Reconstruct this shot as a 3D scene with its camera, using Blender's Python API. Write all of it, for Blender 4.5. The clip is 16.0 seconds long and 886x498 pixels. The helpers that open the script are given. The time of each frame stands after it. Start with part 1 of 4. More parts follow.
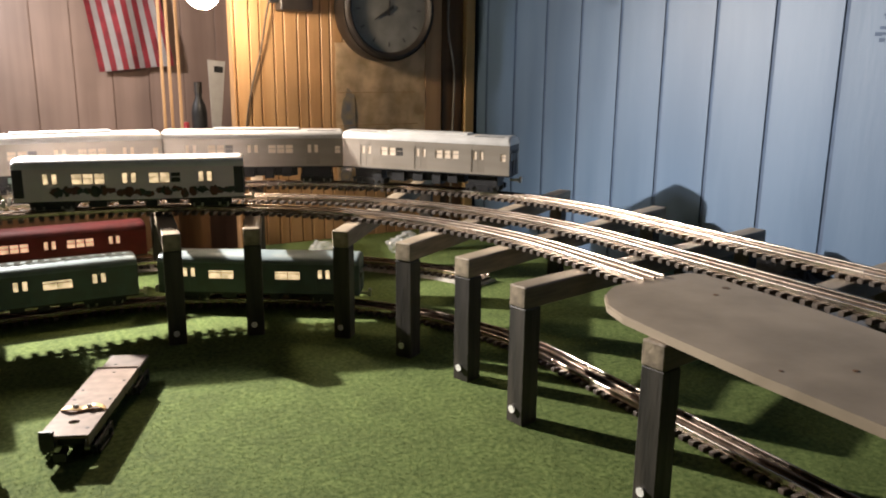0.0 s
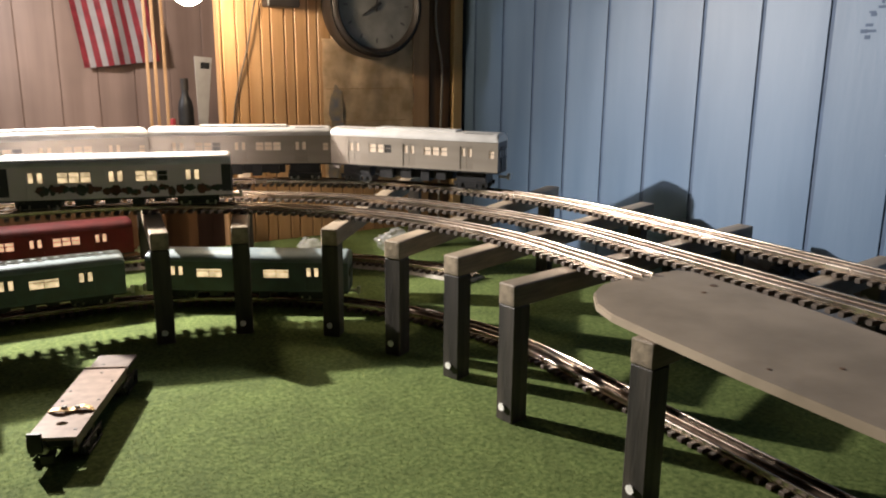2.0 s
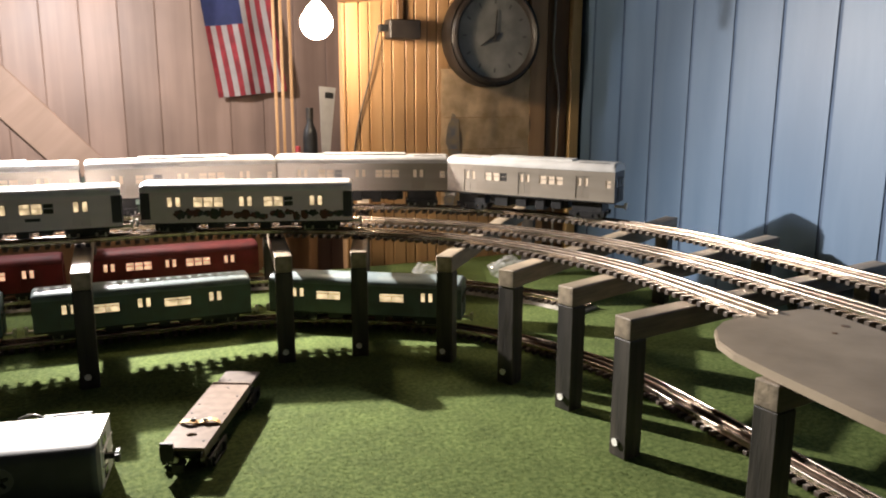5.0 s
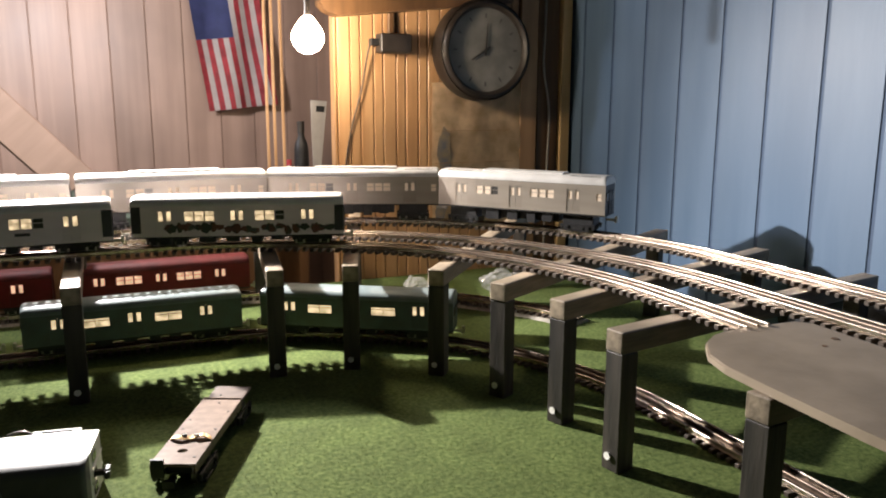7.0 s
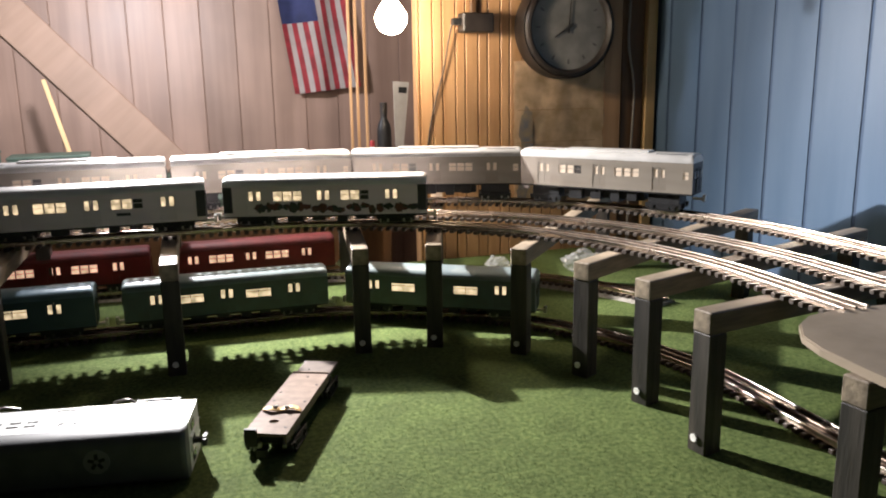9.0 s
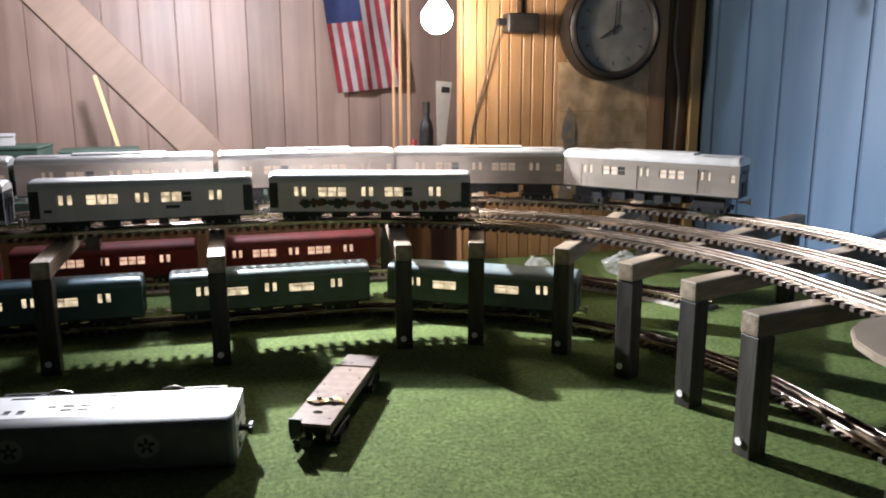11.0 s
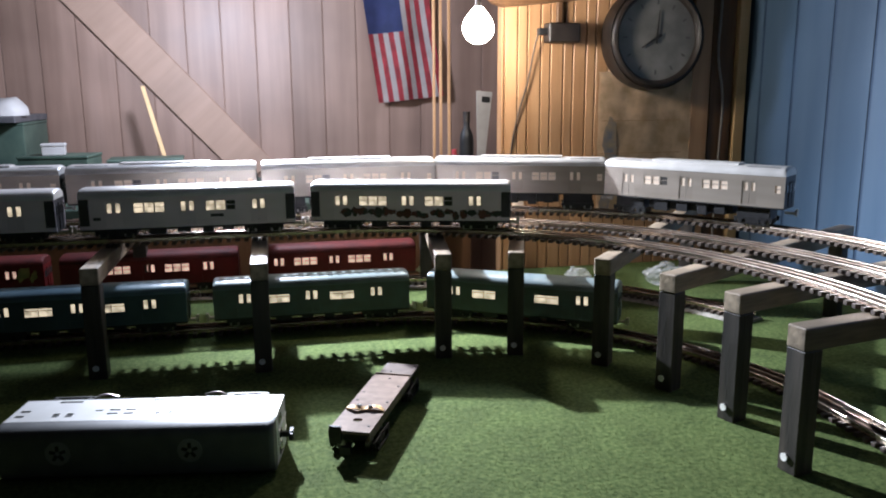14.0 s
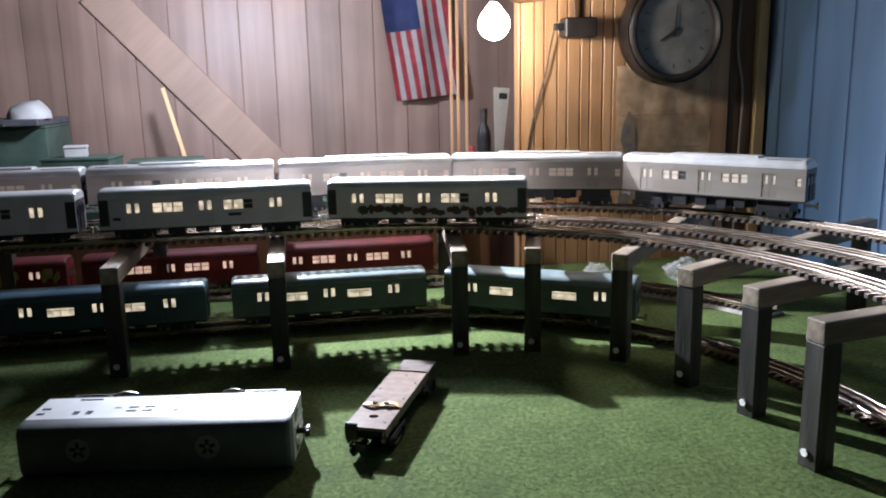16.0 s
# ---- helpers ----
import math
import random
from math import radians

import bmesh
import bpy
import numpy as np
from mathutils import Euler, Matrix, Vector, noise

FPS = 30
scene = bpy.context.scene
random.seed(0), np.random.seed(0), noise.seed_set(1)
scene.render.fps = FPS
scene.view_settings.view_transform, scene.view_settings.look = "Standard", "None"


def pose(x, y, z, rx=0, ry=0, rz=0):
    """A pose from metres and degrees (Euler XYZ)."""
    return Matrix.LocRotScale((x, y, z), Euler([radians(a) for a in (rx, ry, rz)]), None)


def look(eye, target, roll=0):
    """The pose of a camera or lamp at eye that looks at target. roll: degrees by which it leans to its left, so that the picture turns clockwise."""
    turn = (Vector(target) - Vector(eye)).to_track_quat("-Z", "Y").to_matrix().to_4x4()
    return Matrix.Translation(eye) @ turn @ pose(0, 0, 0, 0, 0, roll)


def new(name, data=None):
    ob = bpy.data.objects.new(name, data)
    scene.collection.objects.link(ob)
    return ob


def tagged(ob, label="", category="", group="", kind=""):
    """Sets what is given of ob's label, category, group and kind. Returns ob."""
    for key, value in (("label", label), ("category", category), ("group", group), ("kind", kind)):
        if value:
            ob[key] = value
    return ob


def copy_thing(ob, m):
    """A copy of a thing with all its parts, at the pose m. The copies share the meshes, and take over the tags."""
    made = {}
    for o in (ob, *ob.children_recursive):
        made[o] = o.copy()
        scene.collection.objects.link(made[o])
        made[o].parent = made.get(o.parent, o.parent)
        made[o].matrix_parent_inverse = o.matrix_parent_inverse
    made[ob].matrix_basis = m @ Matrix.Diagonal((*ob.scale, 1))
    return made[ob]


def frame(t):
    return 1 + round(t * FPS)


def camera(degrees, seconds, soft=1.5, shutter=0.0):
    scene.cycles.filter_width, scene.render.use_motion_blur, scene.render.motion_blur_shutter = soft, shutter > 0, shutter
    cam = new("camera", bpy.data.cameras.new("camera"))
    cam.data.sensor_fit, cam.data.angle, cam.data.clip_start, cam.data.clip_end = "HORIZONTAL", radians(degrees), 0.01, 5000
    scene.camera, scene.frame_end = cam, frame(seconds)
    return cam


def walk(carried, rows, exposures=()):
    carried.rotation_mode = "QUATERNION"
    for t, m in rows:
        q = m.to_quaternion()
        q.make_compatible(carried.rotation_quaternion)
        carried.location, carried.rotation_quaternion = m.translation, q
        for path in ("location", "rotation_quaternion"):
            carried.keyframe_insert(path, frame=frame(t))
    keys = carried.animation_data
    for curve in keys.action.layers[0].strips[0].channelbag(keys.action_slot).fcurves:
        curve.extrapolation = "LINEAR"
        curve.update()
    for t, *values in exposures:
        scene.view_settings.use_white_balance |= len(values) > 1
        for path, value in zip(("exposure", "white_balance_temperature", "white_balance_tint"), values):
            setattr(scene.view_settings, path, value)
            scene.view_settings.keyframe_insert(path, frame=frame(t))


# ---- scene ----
cam = camera(58.6, 16.0, soft=2.0)
PATH = [
    (0.0, pose(0.0072, 0.0063, 0.4286, 76.891, -0.597, -0.111)),
    (0.5, pose(0.0083, 0.0090, 0.4319, 76.291, -0.646, -1.330)),
    (1.0, pose(0.0067, 0.0084, 0.4323, 76.282, -0.677, -1.744)),
    (1.5, pose(0.0065, 0.0066, 0.4332, 76.579, -0.556, -1.522)),
    (2.0, pose(0.0059, 0.0076, 0.4337, 76.484, -0.549, -1.004)),
    (2.5, pose(0.0037, 0.0047, 0.4363, 76.762, -0.182, -0.764)),
    (3.0, pose(-0.0027, 0.0037, 0.4380, 76.567, 0.441, 1.341)),
    (3.5, pose(-0.0005, 0.0061, 0.4438, 77.791, 0.446, 4.117)),
    (4.0, pose(-0.0083, -0.0021, 0.4374, 78.178, 0.015, 5.702)),
    (4.5, pose(-0.0068, -0.0022, 0.4373, 77.962, -0.118, 6.570)),
    (5.0, pose(0.0000, 0.0000, 0.4400, 78.272, -0.183, 7.102)),
    (7.5, pose(-0.0015, -0.0010, 0.4427, 79.167, -0.137, 6.357)),
    (8.0, pose(-0.0088, -0.0019, 0.4408, 79.144, -0.100, 6.709)),
    (8.5, pose(-0.0127, -0.0049, 0.4394, 78.542, -0.336, 8.992)),
    (9.0, pose(-0.0052, -0.0075, 0.4403, 77.823, 0.861, 12.095)),
    (11.5, pose(-0.0189, -0.0183, 0.4326, 78.052, 0.152, 15.981)),
    (12.0, pose(-0.0172, -0.0185, 0.4320, 77.777, 0.410, 17.735)),
    (12.5, pose(-0.0139, -0.0183, 0.4294, 77.890, 0.230, 18.023)),
    (13.0, pose(-0.0165, -0.0187, 0.4316, 78.355, 0.250, 17.680)),
    (13.5, pose(-0.0144, -0.0182, 0.4344, 78.741, 0.241, 17.506)),
    (14.0, pose(-0.0193, -0.0192, 0.4342, 78.711, 0.337, 17.591)),
    (14.5, pose(-0.0141, -0.0175, 0.4321, 78.682, 0.671, 18.206)),
    (15.0, pose(-0.0144, -0.0170, 0.4326, 78.590, 0.462, 18.081)),
    (15.5, pose(-0.0121, -0.0183, 0.4305, 78.541, 0.547, 18.252)),
    (16.0, pose(-0.0106, -0.0158, 0.4312, 78.611, 1.158, 19.053)),
]
EXPOSURE = [(0.0, -0.06, 6900, 13), (1.5, -0.14, 6900, 13), (2.5, -0.02, 6900, 13), (3.5, 0.15, 7100, 13), (5.0, 0.0, 6850, 13), (7.5, -0.06, 6650, 13), (9.0, 0.0, 6400, 13),
            (11.5, 0.08, 5750, 12), (12.5, 0.05, 5500, 12), (14.0, -0.2, 5450, 12), (16.0, -0.2, 5400, 12)]
walk(cam, PATH, EXPOSURE)

# fitted numbers
LAMP = (-0.155, 1.93, 0.647)
LIFT = 0.017          # how much higher the plain silver cars ride
LAMP_W, SPILL_W, BACK_W, BULB_W = 270.0, 26.0, 42.0, 115.0
S_FRONT, S_OUTER, S_GREEN, S_RED = 0.352, 0.800, 0.512, 0.085
BENTS = ((0.552, 0.513, 8, 0.53), (0.552, 0.735, 10, 0.54), (0.565, 0.885, 18, 0.555), (0.535, 1.005, 29, 0.60), (0.485, 1.130, 49, 0.66),
         (0.364, 1.212, 72, 0.60), (0.243, 1.226, 82, 0.55), (-0.050, 1.226, 90, 0.53), (-0.300, 1.252, 90, 0.50), (-0.60, 1.26, 90, 0.49), (0.555, 0.16, 4, 0.53))
# ---- light, exposure ----
world = bpy.data.worlds.new("world")
scene.world = world
world.use_nodes = True
world.node_tree.nodes["Background"].inputs[0].default_value = (0.5, 0.55, 0.7, 1)
world.node_tree.nodes["Background"].inputs[1].default_value = 0.02

B = pose(0, 0, 0, 0, 0, 30)          # the room's axes: p to the blue wall, q to the panelled wall


def spot(p, q, z=0.0, turn=0.0):
    """A pose in the room's axes."""
    return B @ pose(p, q, z, 0, 0, turn)


def lamp(name, kind, p, q, z, power, colour, size):
    data = bpy.data.lights.new(name, kind)
    data.energy, data.color, data.shadow_soft_size = power, colour, size
    ob = new(name, data)
    ob.matrix_world = spot(p, q, z)
    return ob


hood = lamp("hooded_lamp_light", "SPOT", LAMP[0], LAMP[1], LAMP[2], LAMP_W, (1.0, 0.97, 0.93), 0.010)
hood.data.spot_size, hood.data.spot_blend = radians(92), 1.0
hood.matrix_world = look(B @ Vector(LAMP), B @ Vector((0.61, 0.64, 0.05)))
# added fill point above the hooded lamp, lifts the shadows
lamp("lamp_fill_light", "POINT", LAMP[0], LAMP[1], LAMP[2] + 0.06, SPILL_W, (0.95, 0.95, 1.0), 0.05)
# added fill spot, brightens the far wall; no such lamp stands there
back = lamp("far_wall_fill_light", "SPOT", LAMP[0], LAMP[1], LAMP[2] + 0.06, BACK_W, (0.95, 0.95, 1.0), 0.05)
back.data.spot_size, back.data.spot_blend = radians(165), 1.0
back.matrix_world = look(B @ Vector((LAMP[0], LAMP[1], LAMP[2] + 0.06)), B @ Vector((-0.1, 2.75, 0.62)))


# ---- materials ----
def material(name, base, rough=0.6, metal=0.0, second=None, scale=30.0, detail=4.0, bump=0.0, bump_scale=200.0,
             stretch=(1, 1, 1), per_object=0.0, emit=None, power=0.0, coat=0.0, low=0.35, high=0.65):
    m = bpy.data.materials.new(name)
    m.use_nodes = True
    t = m.node_tree
    b = t.nodes["Principled BSDF"]
    b.inputs["Base Color"].default_value = (*base, 1)
    b.inputs["Roughness"].default_value = rough
    b.inputs["Metallic"].default_value = metal
    b.inputs["Coat Weight"].default_value = coat
    co = t.nodes.new("ShaderNodeTexCoord")
    mp = t.nodes.new("ShaderNodeMapping")
    mp.inputs["Scale"].default_value = stretch
    t.links.new(co.outputs["Object"], mp.inputs["Vector"])
    if second:
        n = t.nodes.new("ShaderNodeTexNoise")
        n.inputs["Scale"].default_value, n.inputs["Detail"].default_value = scale, detail
        t.links.new(mp.outputs[0], n.inputs["Vector"])
        r = t.nodes.new("ShaderNodeValToRGB")
        r.color_ramp.elements[0].position, r.color_ramp.elements[1].position = low, high
        r.color_ramp.elements[0].color, r.color_ramp.elements[1].color = (*base, 1), (*second, 1)
        t.links.new(n.outputs["Fac"], r.inputs["Fac"])
        out = r.outputs["Color"]
        # broad blotches over the grain
        n2 = t.nodes.new("ShaderNodeTexNoise")
        n2.inputs["Scale"].default_value, n2.inputs["Detail"].default_value = scale * 0.13, 3
        t.links.new(co.outputs["Object"], n2.inputs["Vector"])
        h = t.nodes.new("ShaderNodeHueSaturation")
        mr = t.nodes.new("ShaderNodeMapRange")
        mr.inputs["From Min"].default_value, mr.inputs["From Max"].default_value = 0.3, 0.7
        mr.inputs["To Min"].default_value, mr.inputs["To Max"].default_value = 0.82, 1.15
        t.links.new(n2.outputs["Fac"], mr.inputs["Value"])
        t.links.new(out, h.inputs["Color"])
        val = mr.outputs["Result"]
        if per_object:
            oi = t.nodes.new("ShaderNodeObjectInfo")
            m2 = t.nodes.new("ShaderNodeMapRange")
            m2.inputs["To Min"].default_value, m2.inputs["To Max"].default_value = 1 - per_object, 1 + per_object
            t.links.new(oi.outputs["Random"], m2.inputs["Value"])
            mu = t.nodes.new("ShaderNodeMath")
            mu.operation = "MULTIPLY"
            t.links.new(val, mu.inputs[0])
            t.links.new(m2.outputs["Result"], mu.inputs[1])
            val = mu.outputs[0]
        t.links.new(val, h.inputs["Value"])
        t.links.new(h.outputs["Color"], b.inputs["Base Color"])
        rr = t.nodes.new("ShaderNodeMapRange")
        rr.inputs["To Min"].default_value, rr.inputs["To Max"].default_value = max(rough - 0.1, 0.03), min(rough + 0.12, 1)
        t.links.new(n2.outputs["Fac"], rr.inputs["Value"])
        t.links.new(rr.outputs["Result"], b.inputs["Roughness"])
    if bump:
        n3 = t.nodes.new("ShaderNodeTexNoise")
        n3.inputs["Scale"].default_value, n3.inputs["Detail"].default_value = bump_scale, 5
        t.links.new(mp.outputs[0], n3.inputs["Vector"])
        bp = t.nodes.new("ShaderNodeBump")
        bp.inputs["Strength"].default_value, bp.inputs["Distance"].default_value = bump, 0.002
        t.links.new(n3.outputs["Fac"], bp.inputs["Height"])
        t.links.new(bp.outputs["Normal"], b.inputs["Normal"])
    if emit:
        b.inputs["Emission Color"].default_value = (*emit, 1)
        b.inputs["Emission Strength"].default_value = power
    return m


M_TURF = material("turf", (0.060, 0.090, 0.026), 0.95, second=(0.130, 0.168, 0.056), scale=150, bump=0.12, bump_scale=700)
M_BLADE = material("turf_blade", (0.068, 0.104, 0.028), 0.85, second=(0.230, 0.268, 0.108), scale=190, detail=3, low=0.34, high=0.66)
M_BLUE = material("blue_paint", (0.076, 0.130, 0.212), 0.5, second=(0.104, 0.163, 0.25), scale=11, stretch=(1, 1, 0.15), bump=0.15, bump_scale=120, per_object=0.05)
M_GROOVE = material("groove_blue", (0.028, 0.058, 0.115), 0.7, second=(0.040, 0.078, 0.15), scale=30)
M_PANEL = material("varnished_pine", (0.38, 0.205, 0.09), 0.42, second=(0.50, 0.295, 0.145), scale=40, stretch=(1, 1, 0.07), bump=0.1, bump_scale=150, per_object=0.12)
M_PANELGAP = material("pine_groove", (0.09, 0.04, 0.015), 0.8, second=(0.13, 0.06, 0.02), scale=30)
M_DARKWOOD = material("dark_stained_wood", (0.09, 0.045, 0.018), 0.5, second=(0.15, 0.075, 0.03), scale=40, stretch=(1, 1, 0.08), bump=0.12)
M_TRIM = material("tan_trim_wood", (0.50, 0.33, 0.15), 0.5, second=(0.58, 0.40, 0.20), scale=40, stretch=(1, 1, 0.08))
M_FARWALL = material("brown_panelling", (0.19, 0.118, 0.085), 0.5, second=(0.24, 0.155, 0.115), scale=30, stretch=(1, 1, 0.06), per_object=0.1)
# next three: unseen room surfaces, kept dark to hold down bounced light
M_GREYWALL = material("brown_grey_plaster", (0.06, 0.05, 0.045), 0.8, second=(0.085, 0.07, 0.06), scale=8, bump=0.1)
M_CEIL = material("ceiling_boards", (0.09, 0.075, 0.06), 0.9, second=(0.12, 0.10, 0.08), scale=5)
M_FLOOR = material("room_floor", (0.06, 0.045, 0.035), 0.7, second=(0.09, 0.07, 0.05), scale=6)
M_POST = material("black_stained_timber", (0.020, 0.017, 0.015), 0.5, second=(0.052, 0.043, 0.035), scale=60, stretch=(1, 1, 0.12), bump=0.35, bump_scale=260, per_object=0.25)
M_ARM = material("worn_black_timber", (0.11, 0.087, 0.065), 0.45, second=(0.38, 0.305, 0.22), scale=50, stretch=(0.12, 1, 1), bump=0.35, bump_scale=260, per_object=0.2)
M_BOARD = material("grey_painted_board", (0.185, 0.145, 0.10), 0.5, second=(0.27, 0.215, 0.155), scale=13, bump=0.12, bump_scale=150)
M_TIE = material("brown_plastic_tie", (0.035, 0.024, 0.017), 0.55, second=(0.06, 0.042, 0.03), scale=90, per_object=0.25)
M_RAIL = material("tinned_steel_rail", (0.80, 0.70, 0.60), 0.24, metal=1.0, second=(0.62, 0.50, 0.41), scale=60, stretch=(1, 1, 1))
M_RAILMID = material("dark_centre_rail", (0.30, 0.24, 0.19), 0.4, metal=1.0, second=(0.18, 0.13, 0.10), scale=60)
M_STRIP = material("grey_roadbed_strip", (0.25, 0.235, 0.20), 0.85, second=(0.36, 0.335, 0.29), scale=120, bump=0.5)
M_SILVER = material("brushed_silver_paint", (0.76, 0.67, 0.715), 0.38, metal=0.05, second=(0.82, 0.73, 0.775), scale=40, stretch=(0.1, 1, 1))
M_SILVERROOF = material("bright_silver_roof", (0.78, 0.78, 0.77), 0.34, metal=0.2, second=(0.84, 0.84, 0.83), scale=40)
M_STEELROOF = material("dull_steel_roof", (0.55, 0.54, 0.52), 0.33, metal=0.3, second=(0.62, 0.61, 0.59), scale=40)
M_STEELSIDE = material("stainless_side", (0.30, 0.265, 0.222), 0.34, metal=0.4, second=(0.35, 0.31, 0.262), scale=40, stretch=(0.1, 1, 1))
M_DARKROOF = material("dark_grey_roof", (0.065, 0.07, 0.075), 0.55, second=(0.09, 0.095, 0.10), scale=40)
M_LIGHTSILVER = material("light_grey_shell", (0.72, 0.73, 0.73), 0.35, metal=0.1, second=(0.78, 0.79, 0.79), scale=40)
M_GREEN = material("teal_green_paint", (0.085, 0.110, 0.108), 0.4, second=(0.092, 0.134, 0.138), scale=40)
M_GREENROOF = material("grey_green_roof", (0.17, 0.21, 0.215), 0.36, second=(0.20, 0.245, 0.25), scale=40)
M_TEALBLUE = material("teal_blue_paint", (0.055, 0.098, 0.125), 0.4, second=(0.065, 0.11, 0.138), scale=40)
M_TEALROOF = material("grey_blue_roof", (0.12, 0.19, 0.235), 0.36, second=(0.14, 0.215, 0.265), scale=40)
# reds set darker, with the shade over this train put into the colour
M_RED = material("shade_darkened_red", (0.10, 0.010, 0.010), 0.42, second=(0.13, 0.013, 0.012), scale=40)
M_REDROOF = material("dark_red_roof", (0.05, 0.007, 0.007), 0.65, second=(0.08, 0.010, 0.009), scale=40)
M_BLACK = material("black_plastic", (0.014, 0.014, 0.015), 0.45, second=(0.024, 0.024, 0.025), scale=80)
M_BLACKEND = material("black_end_panel", (0.03, 0.03, 0.034), 0.45, second=(0.045, 0.045, 0.05), scale=60)
M_STEEL = material("wheel_steel", (0.55, 0.53, 0.5), 0.3, metal=1.0, second=(0.35, 0.33, 0.3), scale=90)
M_GLOW = material("lit_window", (0.9, 0.8, 0.6), 0.5, emit=(1.0, 0.76, 0.45), power=0.95)
M_GLOWDIM = material("dim_lit_window", (0.6, 0.5, 0.4), 0.4, emit=(1.0, 0.74, 0.50), power=0.11)
M_GLOWRED = material("pink_lit_window", (0.9, 0.6, 0.45), 0.5, emit=(1.0, 0.58, 0.38), power=1.0)
for _m, _s in ((M_GLOW, 95.0), (M_GLOWRED, 95.0)):          # uneven light from inside the cars
    _t = _m.node_tree
    _c, _n, _r = _t.nodes.new("ShaderNodeTexCoord"), _t.nodes.new("ShaderNodeTexNoise"), _t.nodes.new("ShaderNodeMapRange")
    _i, _a = _t.nodes.new("ShaderNodeObjectInfo"), _t.nodes.new("ShaderNodeVectorMath")
    _a.operation = "ADD"
    _t.links.new(_c.outputs["Object"], _a.inputs[0])
    _t.links.new(_i.outputs["Random"], _a.inputs[1])
    _n.inputs["Scale"].default_value, _n.inputs["Detail"].default_value = _s, 2.0
    _t.links.new(_a.outputs[0], _n.inputs["Vector"])
    _r.inputs["From Min"].default_value, _r.inputs["From Max"].default_value = 0.3, 0.68
    _r.inputs["To Min"].default_value, _r.inputs["To Max"].default_value = 0.30, 1.15
    _t.links.new(_n.outputs["Fac"], _r.inputs["Value"])
    _p = _t.nodes["Principled BSDF"]
    _t.links.new(_r.outputs[0], _p.inputs["Emission Strength"])
M_DARKGLASS = material("dark_window", (0.05, 0.05, 0.05), 0.12, second=(0.07, 0.065, 0.06), scale=20)
M_PAINTLET = material("graffiti_dark", (0.045, 0.055, 0.045), 0.5, second=(0.14, 0.05, 0.04), scale=50, low=0.45, high=0.55)
M_CHASSIS = material("brown_grey_chassis", (0.20, 0.145, 0.115), 0.5, second=(0.27, 0.20, 0.16), scale=60)
M_CHASSISDARK = material("dark_brown_end_plate", (0.07, 0.045, 0.033), 0.5, second=(0.11, 0.075, 0.055), scale=60)
M_BRASS = material("dull_brass_strap", (0.55, 0.40, 0.22), 0.38, metal=0.8, second=(0.38, 0.26, 0.14), scale=90)
M_ORANGE = material("sprayed_orange", (0.33, 0.10, 0.025), 0.5, second=(0.42, 0.24, 0.06), scale=70)
M_LIME = material("sprayed_olive", (0.14, 0.16, 0.05), 0.5, second=(0.30, 0.27, 0.09), scale=70)
M_BRONZE = material("dark_clock_rim", (0.016, 0.012, 0.010), 0.5, second=(0.028, 0.021, 0.017), scale=30)
M_CLOCKFACE = material("aged_clock_face", (0.18, 0.176, 0.16), 0.6, second=(0.25, 0.243, 0.222), scale=25)
M_FAINT = material("faint_ink", (0.10, 0.095, 0.088), 0.7)
M_INK = material("dark_ink", (0.03, 0.028, 0.026), 0.6)
M_MAP = material("faded_map_paper", (0.50, 0.36, 0.21), 0.8, second=(0.78, 0.61, 0.41), scale=24, detail=7, bump=0.5, bump_scale=25)
M_MAPBLUE = material("faded_blue_print", (0.24, 0.25, 0.29), 0.8, second=(0.45, 0.36, 0.25), scale=45, detail=6)
M_BULB = bpy.data.materials.new("glowing_bulb")
M_BULB.use_nodes = True
_t = M_BULB.node_tree
_t.nodes.remove(_t.nodes["Principled BSDF"])
_e, _g, _x = _t.nodes.new("ShaderNodeEmission"), _t.nodes.new("ShaderNodeBsdfTransparent"), _t.nodes.new("ShaderNodeMixShader")
_e.inputs[0].default_value, _e.inputs[1].default_value = (1.0, 0.82, 0.60, 1), BULB_W / 0.04
_x.inputs[0].default_value = 0.04
_t.links.new(_g.outputs[0], _x.inputs[1])
_t.links.new(_e.outputs[0], _x.inputs[2])
_t.links.new(_x.outputs[0], _t.nodes["Material Output"].inputs["Surface"])
M_CABLE = material("cable_grey", (0.25, 0.23, 0.2), 0.5, second=(0.3, 0.28, 0.25), scale=30)
M_CORD = material("brown_cord", (0.06, 0.04, 0.025), 0.6)
M_WHITE = material("white_plastic", (0.7, 0.7, 0.68), 0.5, second=(0.62, 0.6, 0.58), scale=20)
M_BOLT = material("bright_bolt", (0.92, 0.90, 0.86), 0.3, second=(0.84, 0.82, 0.77), scale=200)
M_FLAGRED = material("flag_red", (0.27, 0.035, 0.04), 0.8, second=(0.45, 0.05, 0.06), scale=30)
M_FLAGWHITE = material("flag_white", (0.46, 0.40, 0.37), 0.8, second=(0.52, 0.46, 0.43), scale=30)
M_FLAGBLUE = material("flag_blue", (0.035, 0.045, 0.12), 0.8, second=(0.045, 0.055, 0.15), scale=30)
M_BENCH = material("bench_dark_green", (0.035, 0.06, 0.045), 0.6, second=(0.06, 0.09, 0.065), scale=20)
M_CLOTH = material("black_cloth", (0.022, 0.024, 0.03), 0.9, second=(0.05, 0.055, 0.065), scale=40, bump=0.5, bump_scale=90)
M_CARD = material("brown_card", (0.28, 0.13, 0.07), 0.7, second=(0.36, 0.18, 0.1), scale=30)
M_PLANK = material("leaning_pine", (0.27, 0.175, 0.12), 0.6, second=(0.32, 0.21, 0.15), scale=30, stretch=(0.1, 1, 1))

